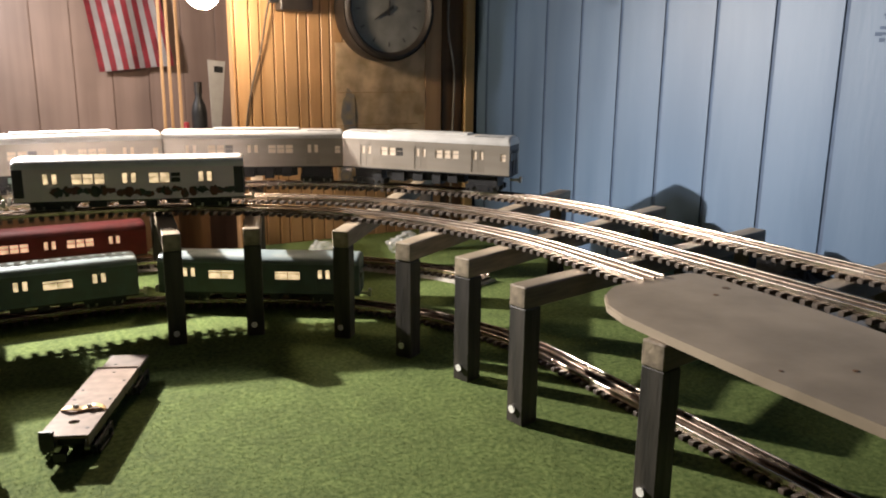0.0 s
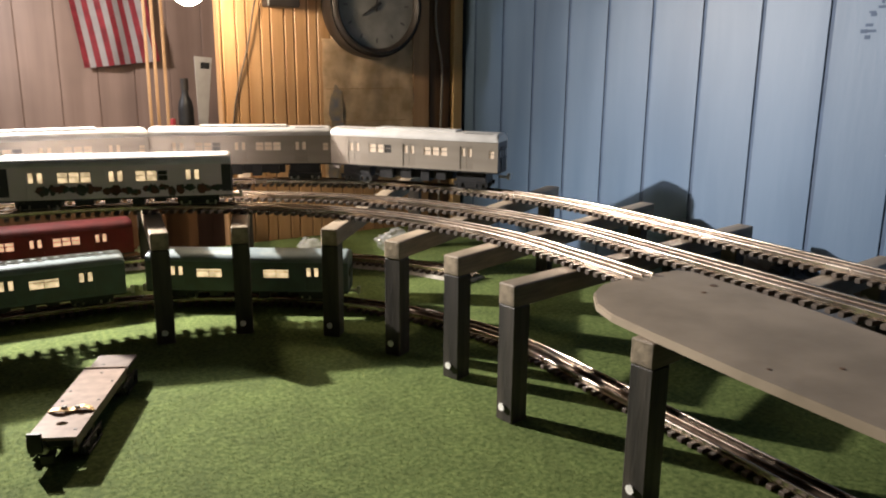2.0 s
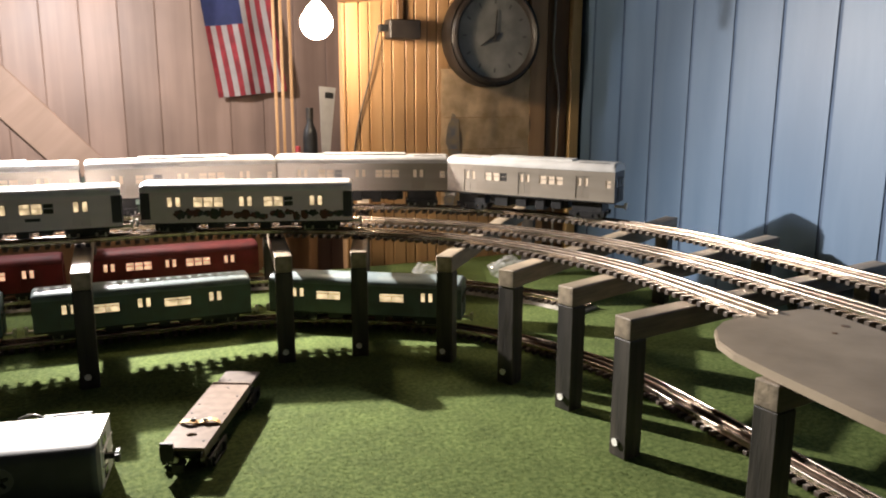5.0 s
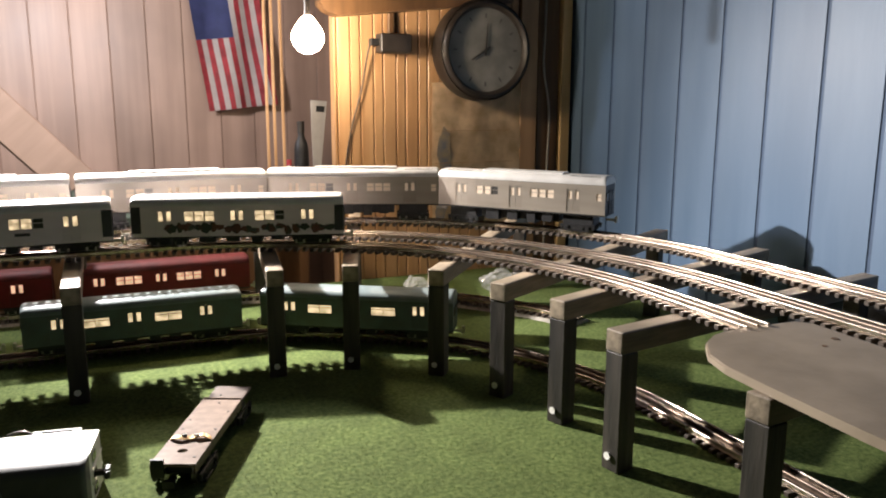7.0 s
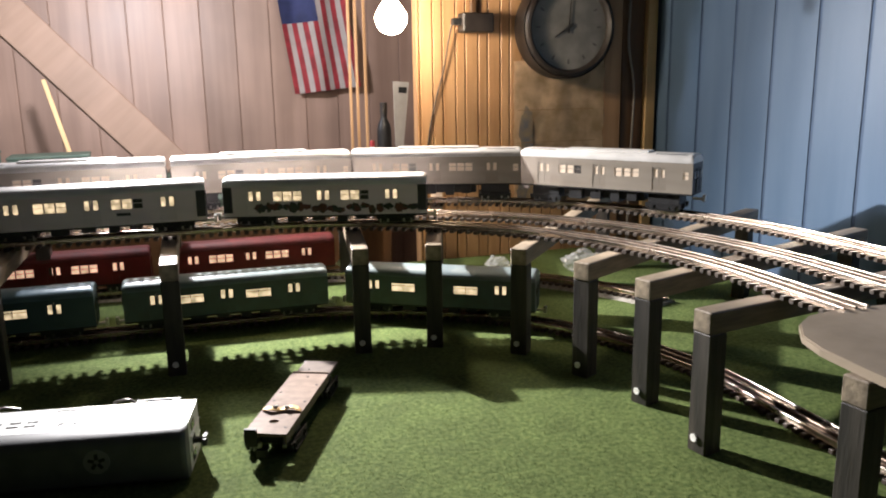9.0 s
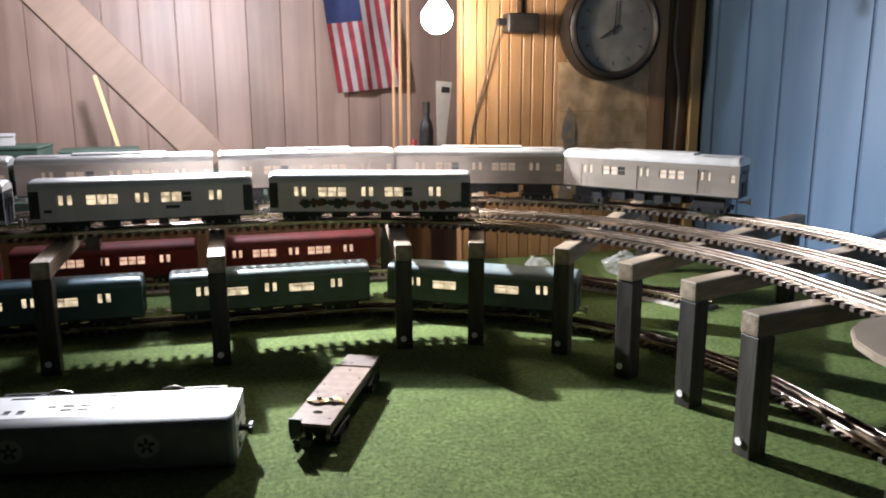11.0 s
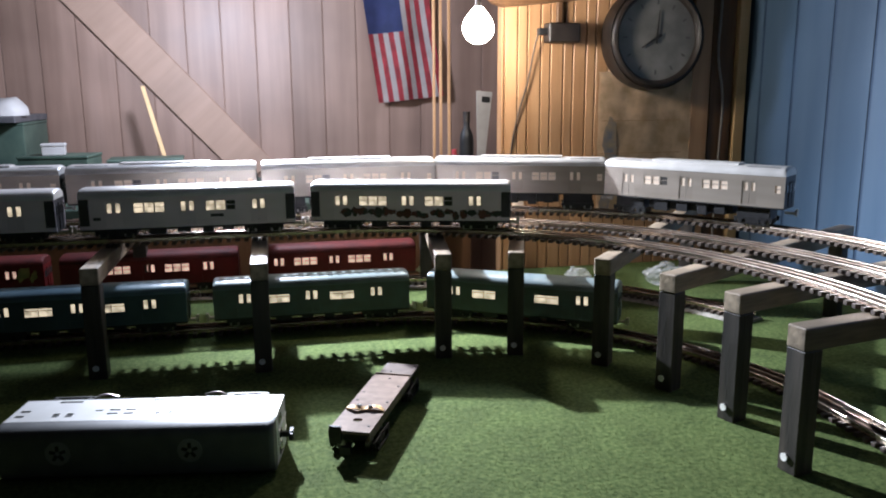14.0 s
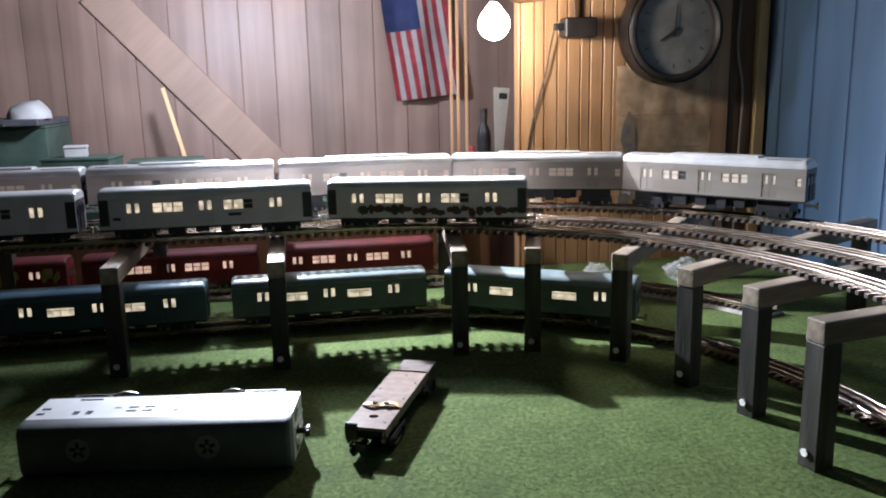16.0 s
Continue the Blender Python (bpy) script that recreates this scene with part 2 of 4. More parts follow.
M_BAG = bpy.data.materials.new("clear_plastic_bag")
M_BAG.use_nodes = True
_b = M_BAG.node_tree.nodes["Principled BSDF"]
_b.inputs["Base Color"].default_value = (0.9, 0.9, 0.9, 1)
_b.inputs["Roughness"].default_value = 0.12
_b.inputs["Alpha"].default_value = 0.24
_b.inputs["Specular IOR Level"].default_value = 0.9


# thin fibres let light through
_t = M_BLADE.node_tree
_p = _t.nodes["Principled BSDF"]
_l, _x = _t.nodes.new("ShaderNodeBsdfTranslucent"), _t.nodes.new("ShaderNodeMixShader")
_t.links.new(_p.inputs["Base Color"].links[0].from_socket, _l.inputs[0])
_x.inputs[0].default_value = 0.5
_t.links.new(_p.outputs[0], _x.inputs[1])
_t.links.new(_l.outputs[0], _x.inputs[2])
_t.links.new(_x.outputs[0], _t.nodes["Material Output"].inputs["Surface"])
for _m, _v in ((M_CHASSIS, 0.12), (M_TURF, 0.1), (M_BLADE, 0.15), (M_REDROOF, 0.25), (M_RED, 0.3), (M_BLACK, 0.3), (M_BLUE, 0.3)):
    _m.node_tree.nodes["Principled BSDF"].inputs["Specular IOR Level"].default_value = _v


# ---- mesh helpers ----
def box(bm, x0, x1, y0, y1, z0, z1):
    v = [bm.verts.new((x, y, z)) for x in (x0, x1) for y in (y0, y1) for z in (z0, z1)]
    for f in ((0, 1, 3, 2), (4, 6, 7, 5), (0, 4, 5, 1), (2, 3, 7, 6), (0, 2, 6, 4), (1, 5, 7, 3)):
        bm.faces.new([v[i] for i in f])
    return v


def soft_box(x0, x1, y0, y1, z0, z1, r=0.001, seg=1):
    bm = bmesh.new()
    box(bm, x0, x1, y0, y1, z0, z1)
    bmesh.ops.bevel(bm, geom=bm.edges[:], offset=r, segments=seg, affect="EDGES", profile=0.7)
    return bm


def tube(bm, axis, centre, radius, length, seg=16, radius2=None):
    """A closed cylinder or cone along x, y or z."""
    turn = {"x": pose(0, 0, 0, 0, 90, 0), "y": pose(0, 0, 0, -90, 0, 0), "z": Matrix()}[axis]
    bmesh.ops.create_cone(bm, cap_ends=True, segments=seg, radius1=radius, radius2=radius if radius2 is None else radius2,
                          depth=length, matrix=Matrix.Translation(centre) @ turn)


def mesh_of(bm, name, mat, smooth=False):
    bmesh.ops.recalc_face_normals(bm, faces=bm.faces[:])
    me = bpy.data.meshes.new(name)
    bm.to_mesh(me)
    bm.free()
    me.materials.append(mat)
    if smooth:
        for f in me.polygons:
            f.use_smooth = True
        me.set_sharp_from_angle(angle=radians(35))
    return me


def part(name, bm, mat, parent, label="", m=None, smooth=False):
    ob = new(name, bm if isinstance(bm, bpy.types.Mesh) else mesh_of(bm, name, mat, smooth))
    ob.parent = parent
    if m is not None:
        ob.matrix_basis = m
    return tagged(ob, label)


def thing(name, label, category, m=None, group="", kind=""):
    ob = new(name)
    ob.empty_display_size = 0.05
    if m is not None:
        ob.matrix_basis = m
    return tagged(ob, label, category, group, kind)


def solid(name, bm, mat, label, category, m=None, group="", kind="", smooth=False):
    ob = new(name, mesh_of(bm, name, mat, smooth))
    if m is not None:
        ob.matrix_basis = m
    return tagged(ob, label, category, group, kind)


def sweep(points, profile, closed=True, caps=True):
    """A profile (across, up) carried along (x, y, z) points that run level."""
    bm = bmesh.new()
    rings = []
    for i, p in enumerate(points):
        a, b = points[max(i - 1, 0)], points[min(i + 1, len(points) - 1)]
        d = Vector((b[0] - a[0], b[1] - a[1], 0)).normalized()
        n = Vector((-d.y, d.x, 0))
        rings.append([bm.verts.new(Vector(p) + n * u + Vector((0, 0, w))) for u, w in profile])
    k = len(profile)
    for r0, r1 in zip(rings[:-1], rings[1:]):
        for j in range(k if closed else k - 1):
            bm.faces.new((r0[j], r0[(j + 1) % k], r1[(j + 1) % k], r1[j]))
    if caps and closed:
        bm.faces.new(rings[0][::-1])
        bm.faces.new(rings[-1])
    return bm


def cord(points, radius, name):
    """A round bent wire through points."""
    cu = bpy.data.curves.new(name, "CURVE")
    cu.dimensions = "3D"
    cu.bevel_depth, cu.bevel_resolution = radius, 2
    sp = cu.splines.new("NURBS")
    sp.points.add(len(points) - 1)
    for q, p in zip(sp.points, points):
        q.co = (*p, 1)
    sp.use_endpoint_u, sp.order_u = True, 3
    tmp = bpy.data.objects.new(name, cu)
    me = bpy.data.meshes.new_from_object(tmp)
    bpy.data.objects.remove(tmp)
    return me


# ---- the room ----
PW, QW = 1.17, 1.84          # the blue wall and the panelled wall
PL = 0.527                   # where the panelled wall ends
QF = 2.75                    # the far wall behind it
CEIL = 1.95


def slab(name, lo, hi, mat, label, category):
    bm = bmesh.new()
    box(bm, lo[0], hi[0], lo[1], hi[1], lo[2], hi[2])
    return solid(name, bm, mat, label, category, B.copy(), kind="structure")


# floor, ceiling, west and south walls are unseen, added to close the room
slab("room_floor", (-2.7, -1.6, -0.95), (PW + 0.12, QF + 0.1, -0.85), M_FLOOR, "unseen dark floor closing the room", "floor")
slab("ceiling", (-2.7, -1.6, CEIL), (PW + 0.12, QF + 0.1, CEIL + 0.08), M_CEIL, "unseen plain brown ceiling closing the room", "ceiling")
wall_east = slab("wall_east", (PW, -1.5, -0.85), (PW + 0.1, QW + 0.1, CEIL), M_GROOVE, "pale blue painted board wall with dark blue grooves", "wall")
wall_north = slab("wall_north", (PL, QW, -0.85), (PW, QW + 0.03, CEIL), M_PANELGAP, "warm varnished pine panelled wall with narrow boards", "wall")
wall_far = slab("wall_far", (-2.6, QF, -0.85), (PW + 0.1, QF + 0.1, CEIL), M_FARWALL, "shadowed brown panelled wall hung with a flag", "wall")
slab("wall_return", (PW, QW + 0.1, -0.85), (PW + 0.1, QF, CEIL), M_FARWALL, "plain brown side wall behind the panelling", "wall")
slab("wall_west", (-2.7, -1.5, -0.85), (-2.6, QF + 0.1, CEIL), M_GREYWALL, "unseen dull brown side wall closing the room", "wall")
slab("wall_south", (-2.7, -1.6, -0.85), (PW + 0.12, -1.5, CEIL), M_GREYWALL, "unseen dull brown rear wall closing the room", "wall")

# the layout table and its turf
table = thing("layout_table", "broad layout table covered with green artificial turf", "table", B.copy(), kind="structure")
part("ground", soft_box(-2.2, PW - 0.004, -0.9, QW - 0.012, -0.03, 0.0, 0.003), M_TURF, table, "short green artificial grass mat")
part("table_base", soft_box(-2.15, PW - 0.01, -0.85, QW - 0.03, -0.85, -0.03, 0.004), M_DARKWOOD, table)


# ---- tracks ----
TRACKS = {"front": (1.431, 0.676, 0.622), "middle": (1.530, 0.795, 0.700), "outer": (1.650, 0.935, 0.690),
          "floor_inner": (1.45, 0.71, 0.60), "floor_outer": (1.735, 0.90, 0.70)}


def along(key, s):
    """The place and heading on a track: straight, a quarter turn, straight; s is 0 where the turn begins."""
    q, p, r = TRACKS[key]
    cp, cq = p - r, q - r
    if s < 0:
        return cp + s, q, 0.0
    if s > r * math.pi / 2:
        return p, cq - (s - r * math.pi / 2), -math.pi / 2
    a = s / r
    return cp + r * math.sin(a), cq + r * math.cos(a), -a


tie_mesh = mesh_of(soft_box(-0.0037, 0.0037, -0.0265, 0.0265, 0.0, 0.0058, 0.0007), "tie", M_TIE)
TIE_JOBS = []


def railway(key, label, s0, s1, z):
    ob = thing("railway_track", label, "railway track", B @ pose(0, 0, z), group="model railway tracks")
    n = int((s1 - s0) / 0.02)
    for off, mat, lab in ((-0.016, M_RAIL, ""), (0.0, M_RAILMID, "darker centre rail"), (0.016, M_RAIL, "")):
        pts = []
        for i in range(n + 1):
            p, q, a = along(key, s0 + (s1 - s0) * i / n)
            pts.append((p - math.sin(a) * off, q + math.cos(a) * off, 0.0058))
        prof = [(-0.0022, 0), (0.0022, 0), (0.0022, 0.0008), (0.0006, 0.0016), (0.0006, 0.0048), (0.0014, 0.0053), (0.0017, 0.0062), (0.0015, 0.0071),
                (0.0010, 0.0077), (0.0004, 0.0080), (-0.0004, 0.0080), (-0.0010, 0.0077), (-0.0015, 0.0071), (-0.0017, 0.0062), (-0.0014, 0.0053), (-0.0006, 0.0048), (-0.0006, 0.0016), (-0.0022, 0.0008)]
        part("rail", sweep(pts, prof), mat, ob, lab, smooth=True)
    TIE_JOBS.append((ob, key, s0, s1))
    return ob


ARM = 0.176
railway("front", "curved three-rail trestle track with brown ties, ending at grey board", -1.25, 1.135, ARM)
railway("middle", "curved empty three-rail track on the trestle between two others", -1.25, 2.3, ARM)
railway("outer", "curved outer three-rail track on the trestle beside the walls", -1.25, 2.3, ARM)
railway("floor_inner", "curved three-rail track lying on the turf under the trestle", -1.25, 2.1, 0.001)
railway("floor_outer", "dull three-rail track on a grey strip near the walls", -1.25, 0.845, 0.005)
pts = [(*along("floor_outer", -1.25 + 0.03 * i)[:2], 0.0) for i in range(71)]
solid("roadbed", sweep(pts, [(-0.036, 0), (-0.030, 0.005), (0.030, 0.005), (0.036, 0)]), M_STRIP, "grey gritty roadbed strip under the outer floor track", "roadbed", B.copy(), kind="structure")


# ---- trestle ----
T = 0.0135          # half a timber's thickness


def bolt_mesh():
    bm = bmesh.new()
    tube(bm, "y", (0, 0, 0), 0.0050, 0.004, 14, 0.0036)
    return mesh_of(bm, "bolt", M_BOLT, True)


BOLT = bolt_mesh()


def bent(p, q, turn, reach, label="black-stained timber trestle bent with long cross arm and bright bolt"):
    """A front post, an arm that runs back under the tracks, and a rear post."""
    ob = thing("trestle_bent", label, "trestle", spot(p, q, 0, turn), group="trestle bents along the tracks")
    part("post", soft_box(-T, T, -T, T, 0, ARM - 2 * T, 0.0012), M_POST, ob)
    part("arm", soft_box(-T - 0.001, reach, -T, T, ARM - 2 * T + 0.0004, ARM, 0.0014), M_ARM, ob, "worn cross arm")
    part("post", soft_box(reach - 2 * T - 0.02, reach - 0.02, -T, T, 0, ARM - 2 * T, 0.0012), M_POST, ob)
    part("bolt", BOLT, None, ob, "bright round bolt head", pose(-T - 0.001, 0.002, 0.019, 0, 0, -90))
    return ob


for row in BENTS:
    bent(*row)

# grey board on the arms at the end of the front track
bm = bmesh.new()
outline = [(0.700, -0.4), (0.727, 0.38), (0.741, 0.488), (0.750, 0.640), (0.738, 0.656), (0.650, 0.660), (0.612, 0.652), (0.584, 0.633), (0.558, 0.600), (0.547, 0.565), (0.543, 0.50), (0.537, 0.398), (0.520, -0.4)]
low = [bm.verts.new((x, y, ARM + 0.0005)) for x, y in outline]
top = [bm.verts.new((x, y, ARM + 0.0095)) for x, y in outline]
bm.faces.new(low[::-1])
bm.faces.new(top)
for i in range(len(outline)):
    j = (i + 1) % len(outline)
    bm.faces.new((low[i], low[j], top[j], top[i]))
bmesh.ops.bevel(bm, geom=[e for e in bm.edges if abs(e.verts[0].co.z - e.verts[1].co.z) < 1e-5], offset=0.0015, segments=2, affect="EDGES")
board = thing("platform_board", "grey-brown painted board with rounded corner lying on the trestle", "board", B.copy())
part("board", bm, M_BOARD, board)
for x, y, r in ((0.722, 0.586, 0.0045), (0.69, 0.572, 0.003), (0.615, 0.36, 0.0025), (0.56, 0.39, 0.002)):
    bm = bmesh.new()
    tube(bm, "z", (x, y, ARM + 0.0096), r, 0.0008, 14)
    part("screw_head", bm, M_DARKWOOD, board, "dark countersunk screw head")


# ---- trains ----
def side_openings(style, length):
    """Openings of one side: kind, x0, x1, z0, z1."""
    out = []
    if style == "round":
        for f0, f1, z0, z1 in ((0.13, 0.22, 0.0225, 0.0270), (0.49, 0.57, 0.0225, 0.0270), (0.845, 0.925, 0.0225, 0.0270), (0.02, 0.055, 0.044, 0.049), (0.018, 0.05, 0.056, 0.061),
                               (0.155, 0.180, 0.053, 0.062), (0.205, 0.230, 0.053, 0.062), (0.355, 0.395, 0.045, 0.049), (0.355, 0.395, 0.054, 0.058), (0.415, 0.455, 0.045, 0.049), (0.415, 0.455, 0.054, 0.058),
                               (0.300, 0.328, 0.046, 0.049), (0.535, 0.555, 0.053, 0.061), (0.585, 0.603, 0.053, 0.061), (0.76, 0.795, 0.046, 0.048), (0.875, 0.895, 0.052, 0.061), (0.925, 0.945, 0.052, 0.061)):
            out.append(("window", (f0 - 0.5) * length, (f1 - 0.5) * length, z0, z1))
        return out
    for f in (0.155, 0.49, 0.825):
        x = (f - 0.5) * length
        out.append(("door", x - 0.0135, x + 0.0135, 0.0225, 0.066))
    for f, n in ((0.315, 3), (0.645, 3)):
        x = (f - 0.5) * length
        w = 0.0145 if style != "wide" else 0.0215
        z0, z1 = (0.0465, 0.0625) if style != "wide" else (0.0445, 0.0590)
        for i in range(n if style != "wide" else 2):
            k = (n if style != "wide" else 2)
            c = x + (i - (k - 1) / 2) * (w + (0.0025 if style != "wide" else 0.0008))
            out.append(("window", c - w / 2, c + w / 2, z0, z1))
    if style == "plain":
        x = 0.465 * length
        out.append(("window", x - 0.005, x + 0.005, 0.046, 0.060))
    return out


def side_wall(length, z0, z1, y, openings, depth=0.0016):
    """A wall with real openings, cut into cells; y < 0 is one side, y > 0 the other."""
    sgn = -1 if y < 0 else 1
    xs = sorted({-length / 2, length / 2, *[o[1] for o in openings], *[o[2] for o in openings]})
    zs = sorted({z0, z1, *[o[3] for o in openings], *[o[4] for o in openings]})
    bm = bmesh.new()
    for xa, xb in zip(xs[:-1], xs[1:]):
        for za, zb in zip(zs[:-1], zs[1:]):
            xm, zm = (xa + xb) / 2, (za + zb) / 2
            if any(o[1] < xm < o[2] and o[3] < zm < o[4] for o in openings):
                continue
            box(bm, xa, xb, *sorted((y, y - sgn * depth)), za, zb)
    bmesh.ops.remove_doubles(bm, verts=bm.verts[:], dist=1e-6)
    return bm


def roof_bm(length, width, z, rise, style):
    bm = bmesh.new()
    n = 14
    prof = []
    for i in range(n + 1):
        a = math.pi * i / n
        e = {"wide": 0.75, "round": 0.32}.get(style, 0.62)
        c, s = math.cos(a), math.sin(a)
        prof.append((-math.copysign(abs(c) ** e, c) * (width / 2 + 0.0006), z + rise * abs(s) ** 0.8))
    rows = []
    L = length / 2
    for x, k in ((-L, 0.80), (-L + 0.002, 0.93), (-L + 0.006, 1.0), (L - 0.006, 1.0), (L - 0.002, 0.93), (L, 0.80)):
        rows.append([bm.verts.new((x, u * (0.94 + 0.06 * k), z + (w - z) * k)) for u, w in prof])
    for r0, r1 in zip(rows[:-1], rows[1:]):
        for j in range(n):
            bm.faces.new((r0[j], r0[j + 1], r1[j + 1], r1[j]))
    for r in (rows[0], rows[-1]):
        bm.faces.new(r)
    bm.faces.new([r[0] for r in rows] + [r[-1] for r in rows[::-1]])
    return bm


def wheel_mesh():
    bm = bmesh.new()
    tube(bm, "y", (0, 0, 0), 0.0092, 0.0035, 20)
    tube(bm, "y", (0, 0.0022, 0), 0.0106, 0.0012, 20)
    tube(bm, "y", (0, -0.0022, 0), 0.003, 0.002, 10)
    return mesh_of(bm, "wheel", M_STEEL, True)


WHEEL = wheel_mesh()


def frame_mesh():
    """The side frame of a bogie, with axle boxes and a sagging bolster."""
    bm = bmesh.new()
    box(bm, -0.034, 0.034, -0.0016, 0.0016, 0.010, 0.0155)
    box(bm, -0.012, 0.012, -0.0022, 0.0022, 0.005, 0.012)
    for x in (-0.021, 0.021):
        box(bm, x - 0.005, x + 0.005, -0.0026, 0.0026, 0.005, 0.0135)
        tube(bm, "y", (x, -0.003, 0.0092), 0.003, 0.002, 10)
    for x in (-0.031, 0.031):
        box(bm, x - 0.002, x + 0.002, -0.002, 0.002, 0.006, 0.011)
    box(bm, -0.026, 0.026, -0.0036, -0.0016, 0.0022, 0.0042)
    return mesh_of(bm, "side_frame", M_BLACK)


SIDEFRAME = frame_mesh()


def bogie(parent, x, z=0.0):
    bm = soft_box(-0.02, 0.02, -0.014, 0.014, 0.010, 0.019, 0.001)
    tr = part("bogie", bm, M_BLACK, parent, "black bogie with steel wheels", pose(x, 0, z))
    for wx in (-0.021, 0.021):
        for wy, turn in ((-0.0165, 0), (0.0165, 180)):
            part("wheel", WHEEL, None, tr, "", pose(wx, wy, 0.0096, 0, 0, turn))
    part("side_frame", SIDEFRAME, None, tr, "", pose(0, -0.0235, 0))
    part("side_frame", SIDEFRAME, None, tr, "", pose(0, 0.0235, 0, 0, 0, 180))
    return tr


PANES = {}


def pane(w, h, mat):
    key = (round(w, 4), round(h, 4), mat.name)
    if key not in PANES:
        bm = bmesh.new()
        box(bm, -w / 2, w / 2, -0.0003, 0.0003, -h / 2, h / 2)
        PANES[key] = mesh_of(bm, "window_pane", mat)
    return PANES[key]


def leaf_mesh(w, h, mat):
    """A door leaf with a window hole, a raised rim and a sill."""
    bm = bmesh.new()
    a, z0, z1 = w / 2, h * 0.57, h * 0.93
    i = w * 0.26
    box(bm, -a, a, 0, 0.0009, 0, z0)
    box(bm, -a, a, 0, 0.0009, z1, h)
    box(bm, -a, -i, 0, 0.0009, z0, z1)
    box(bm, i, a, 0, 0.0009, z0, z1)
    box(bm, -i - 0.0007, i + 0.0007, -0.0004, 0, z0 - 0.0012, z0)
    return mesh_of(bm, "door_leaf", mat)


def car(label, style, length, body, roof, glow, group, dim=(), height=0.0, dark_ends=False, stripes=True, trucks=True, vents=True, coupler_z=0.0, lift=0.0):
    """A model subway car: its origin lies on the rails, x along it."""
    W = 0.062
    zt = 0.072 + height
    ob = thing("model_train_car", label, "model train car", None, group)
    leaf = leaf_mesh(0.0132, 0.0432, body)
    ops = side_openings(style, length)
    for sgn in (-1, 1):
        part("side_wall", side_wall(length, 0.0195, zt, sgn * W / 2, ops), body, ob)
        n = 0
        for kind, xa, xb, za, zb in ops:
            if kind == "door":
                for x in ((3 * xa + xb) / 4, (xa + 3 * xb) / 4):
                    d = part("door_leaf", leaf, None, ob, "", pose(x, sgn * (W / 2 - 0.0007), za + 0.0001, 0, 0, 0 if sgn < 0 else 180))
                    part("window_pane", pane(0.0070, 0.0162, glow), None, d, "", pose(0, 0.0012, 0.0432 * 0.75))
            else:
                n += 1
                mat = M_DARKGLASS if n in dim else glow
                w, h = xb - xa, zb - za
                wn = part("window_pane", pane(w, h, mat), None, ob, "unlit dark pane" if n in dim else "", pose((xa + xb) / 2, sgn * (W / 2 - 0.0013), (za + zb) / 2))
                if style == "round":
                    continue
                bm = bmesh.new()
                zz = h * (0.05 if style != "wide" else 0.22)
                box(bm, -w / 2, w / 2, -0.0005, 0.0005, zz - 0.0005, zz + 0.0005)
                part("glazing_bar", bm, body, wn, "", pose(0, sgn * 0.0006, 0))
    # ends
    for sx in (-1, 1):
        bm = bmesh.new()
        x = sx * length / 2
        box(bm, *sorted((x, x - sx * 0.0016)), -W / 2 + 0.0017, W / 2 - 0.0017, 0.0195, zt)
        box(bm, *sorted((x + sx * 0.0008, x)), -0.0085, 0.0085, 0.021, 0.066)
        for y in (-0.0085, 0.0085):
            tube(bm, "z", (x + sx * 0.001, y, 0.043), 0.0009, 0.046, 8)
        e = part("end_wall", bm, M_BLACKEND if dark_ends else body, ob, "black end wall with a door" if dark_ends else "")
        for y, w in ((0, 0.0075), (-0.019, 0.010), (0.019, 0.010)):
            part("window_pane", pane(w, 0.014, M_DARKGLASS), None, e, "", pose(x + sx * 0.0010, y, 0.054, 0, 0, 90))
        bm = bmesh.new()
        cz = coupler_z
        box(bm, *sorted((x + sx * 0.016, x - sx * 0.006)), -0.003, 0.003, cz + 0.0125, cz + 0.0165)
        box(bm, *sorted((x + sx * 0.0165, x + sx * 0.012)), -0.0055, 0.0055, cz + 0.010, cz + 0.0185)
        tube(bm, "y", (x + sx * 0.0145, 0, cz + 0.0195), 0.003, 0.008, 12)
        part("coupler", bm, M_BLACK if style == "round" else M_STEEL, ob)
        if dark_ends and stripes:
            for sgn in (-1, 1):
                bm = bmesh.new()
                box(bm, *sorted((x - sx * 0.0005, x - sx * 0.016)), *sorted((sgn * W / 2, sgn * (W / 2 + 0.0005))), 0.026, zt - 0.001)
                part("end_stripe", bm, M_BLACKEND, ob, "black painted stripe")
    part("floor_frame", soft_box(-length / 2, length / 2, -W / 2 + 0.0005, W / 2 - 0.0005, 0.0165, 0.0195, 0.0005), M_BLACK, ob)
    part("roof", roof_bm(length, W, zt, 0.0165 if style != "round" else 0.022, style), roof, ob, smooth=True)
    if vents:
        part("roof_vent", soft_box(-0.23 * length, 0.25 * length, -0.017, 0.017, zt + 0.0130, zt + 0.0190, 0.0018, 2), roof, ob, "raised middle roof section")
        for x in (-0.37 * length, 0.38 * length):
            part("roof_grille", soft_box(x - 0.030, x + 0.030, -0.0215, -0.0165, zt + 0.0120, zt + 0.0152, 0.0006), M_DARKGLASS, ob, "dark roof grille slot")
    for x, w, h in ((-0.055, 0.028, 0.009), (-0.012, 0.022, 0.007), (0.028, 0.018, 0.010), (0.062, 0.02, 0.006)):
        part("underfloor_box", soft_box(x - w / 2, x + w / 2, -0.026, 0.026, 0.0165 - h - 0.7 * lift, 0.0165, 0.0008), M_BLACK, ob)
    if lift:
        part("underframe", soft_box(-0.235 * length, 0.235 * length, -0.018, 0.018, 0.0165 - lift, 0.0165, 0.001), M_BLACK, ob)
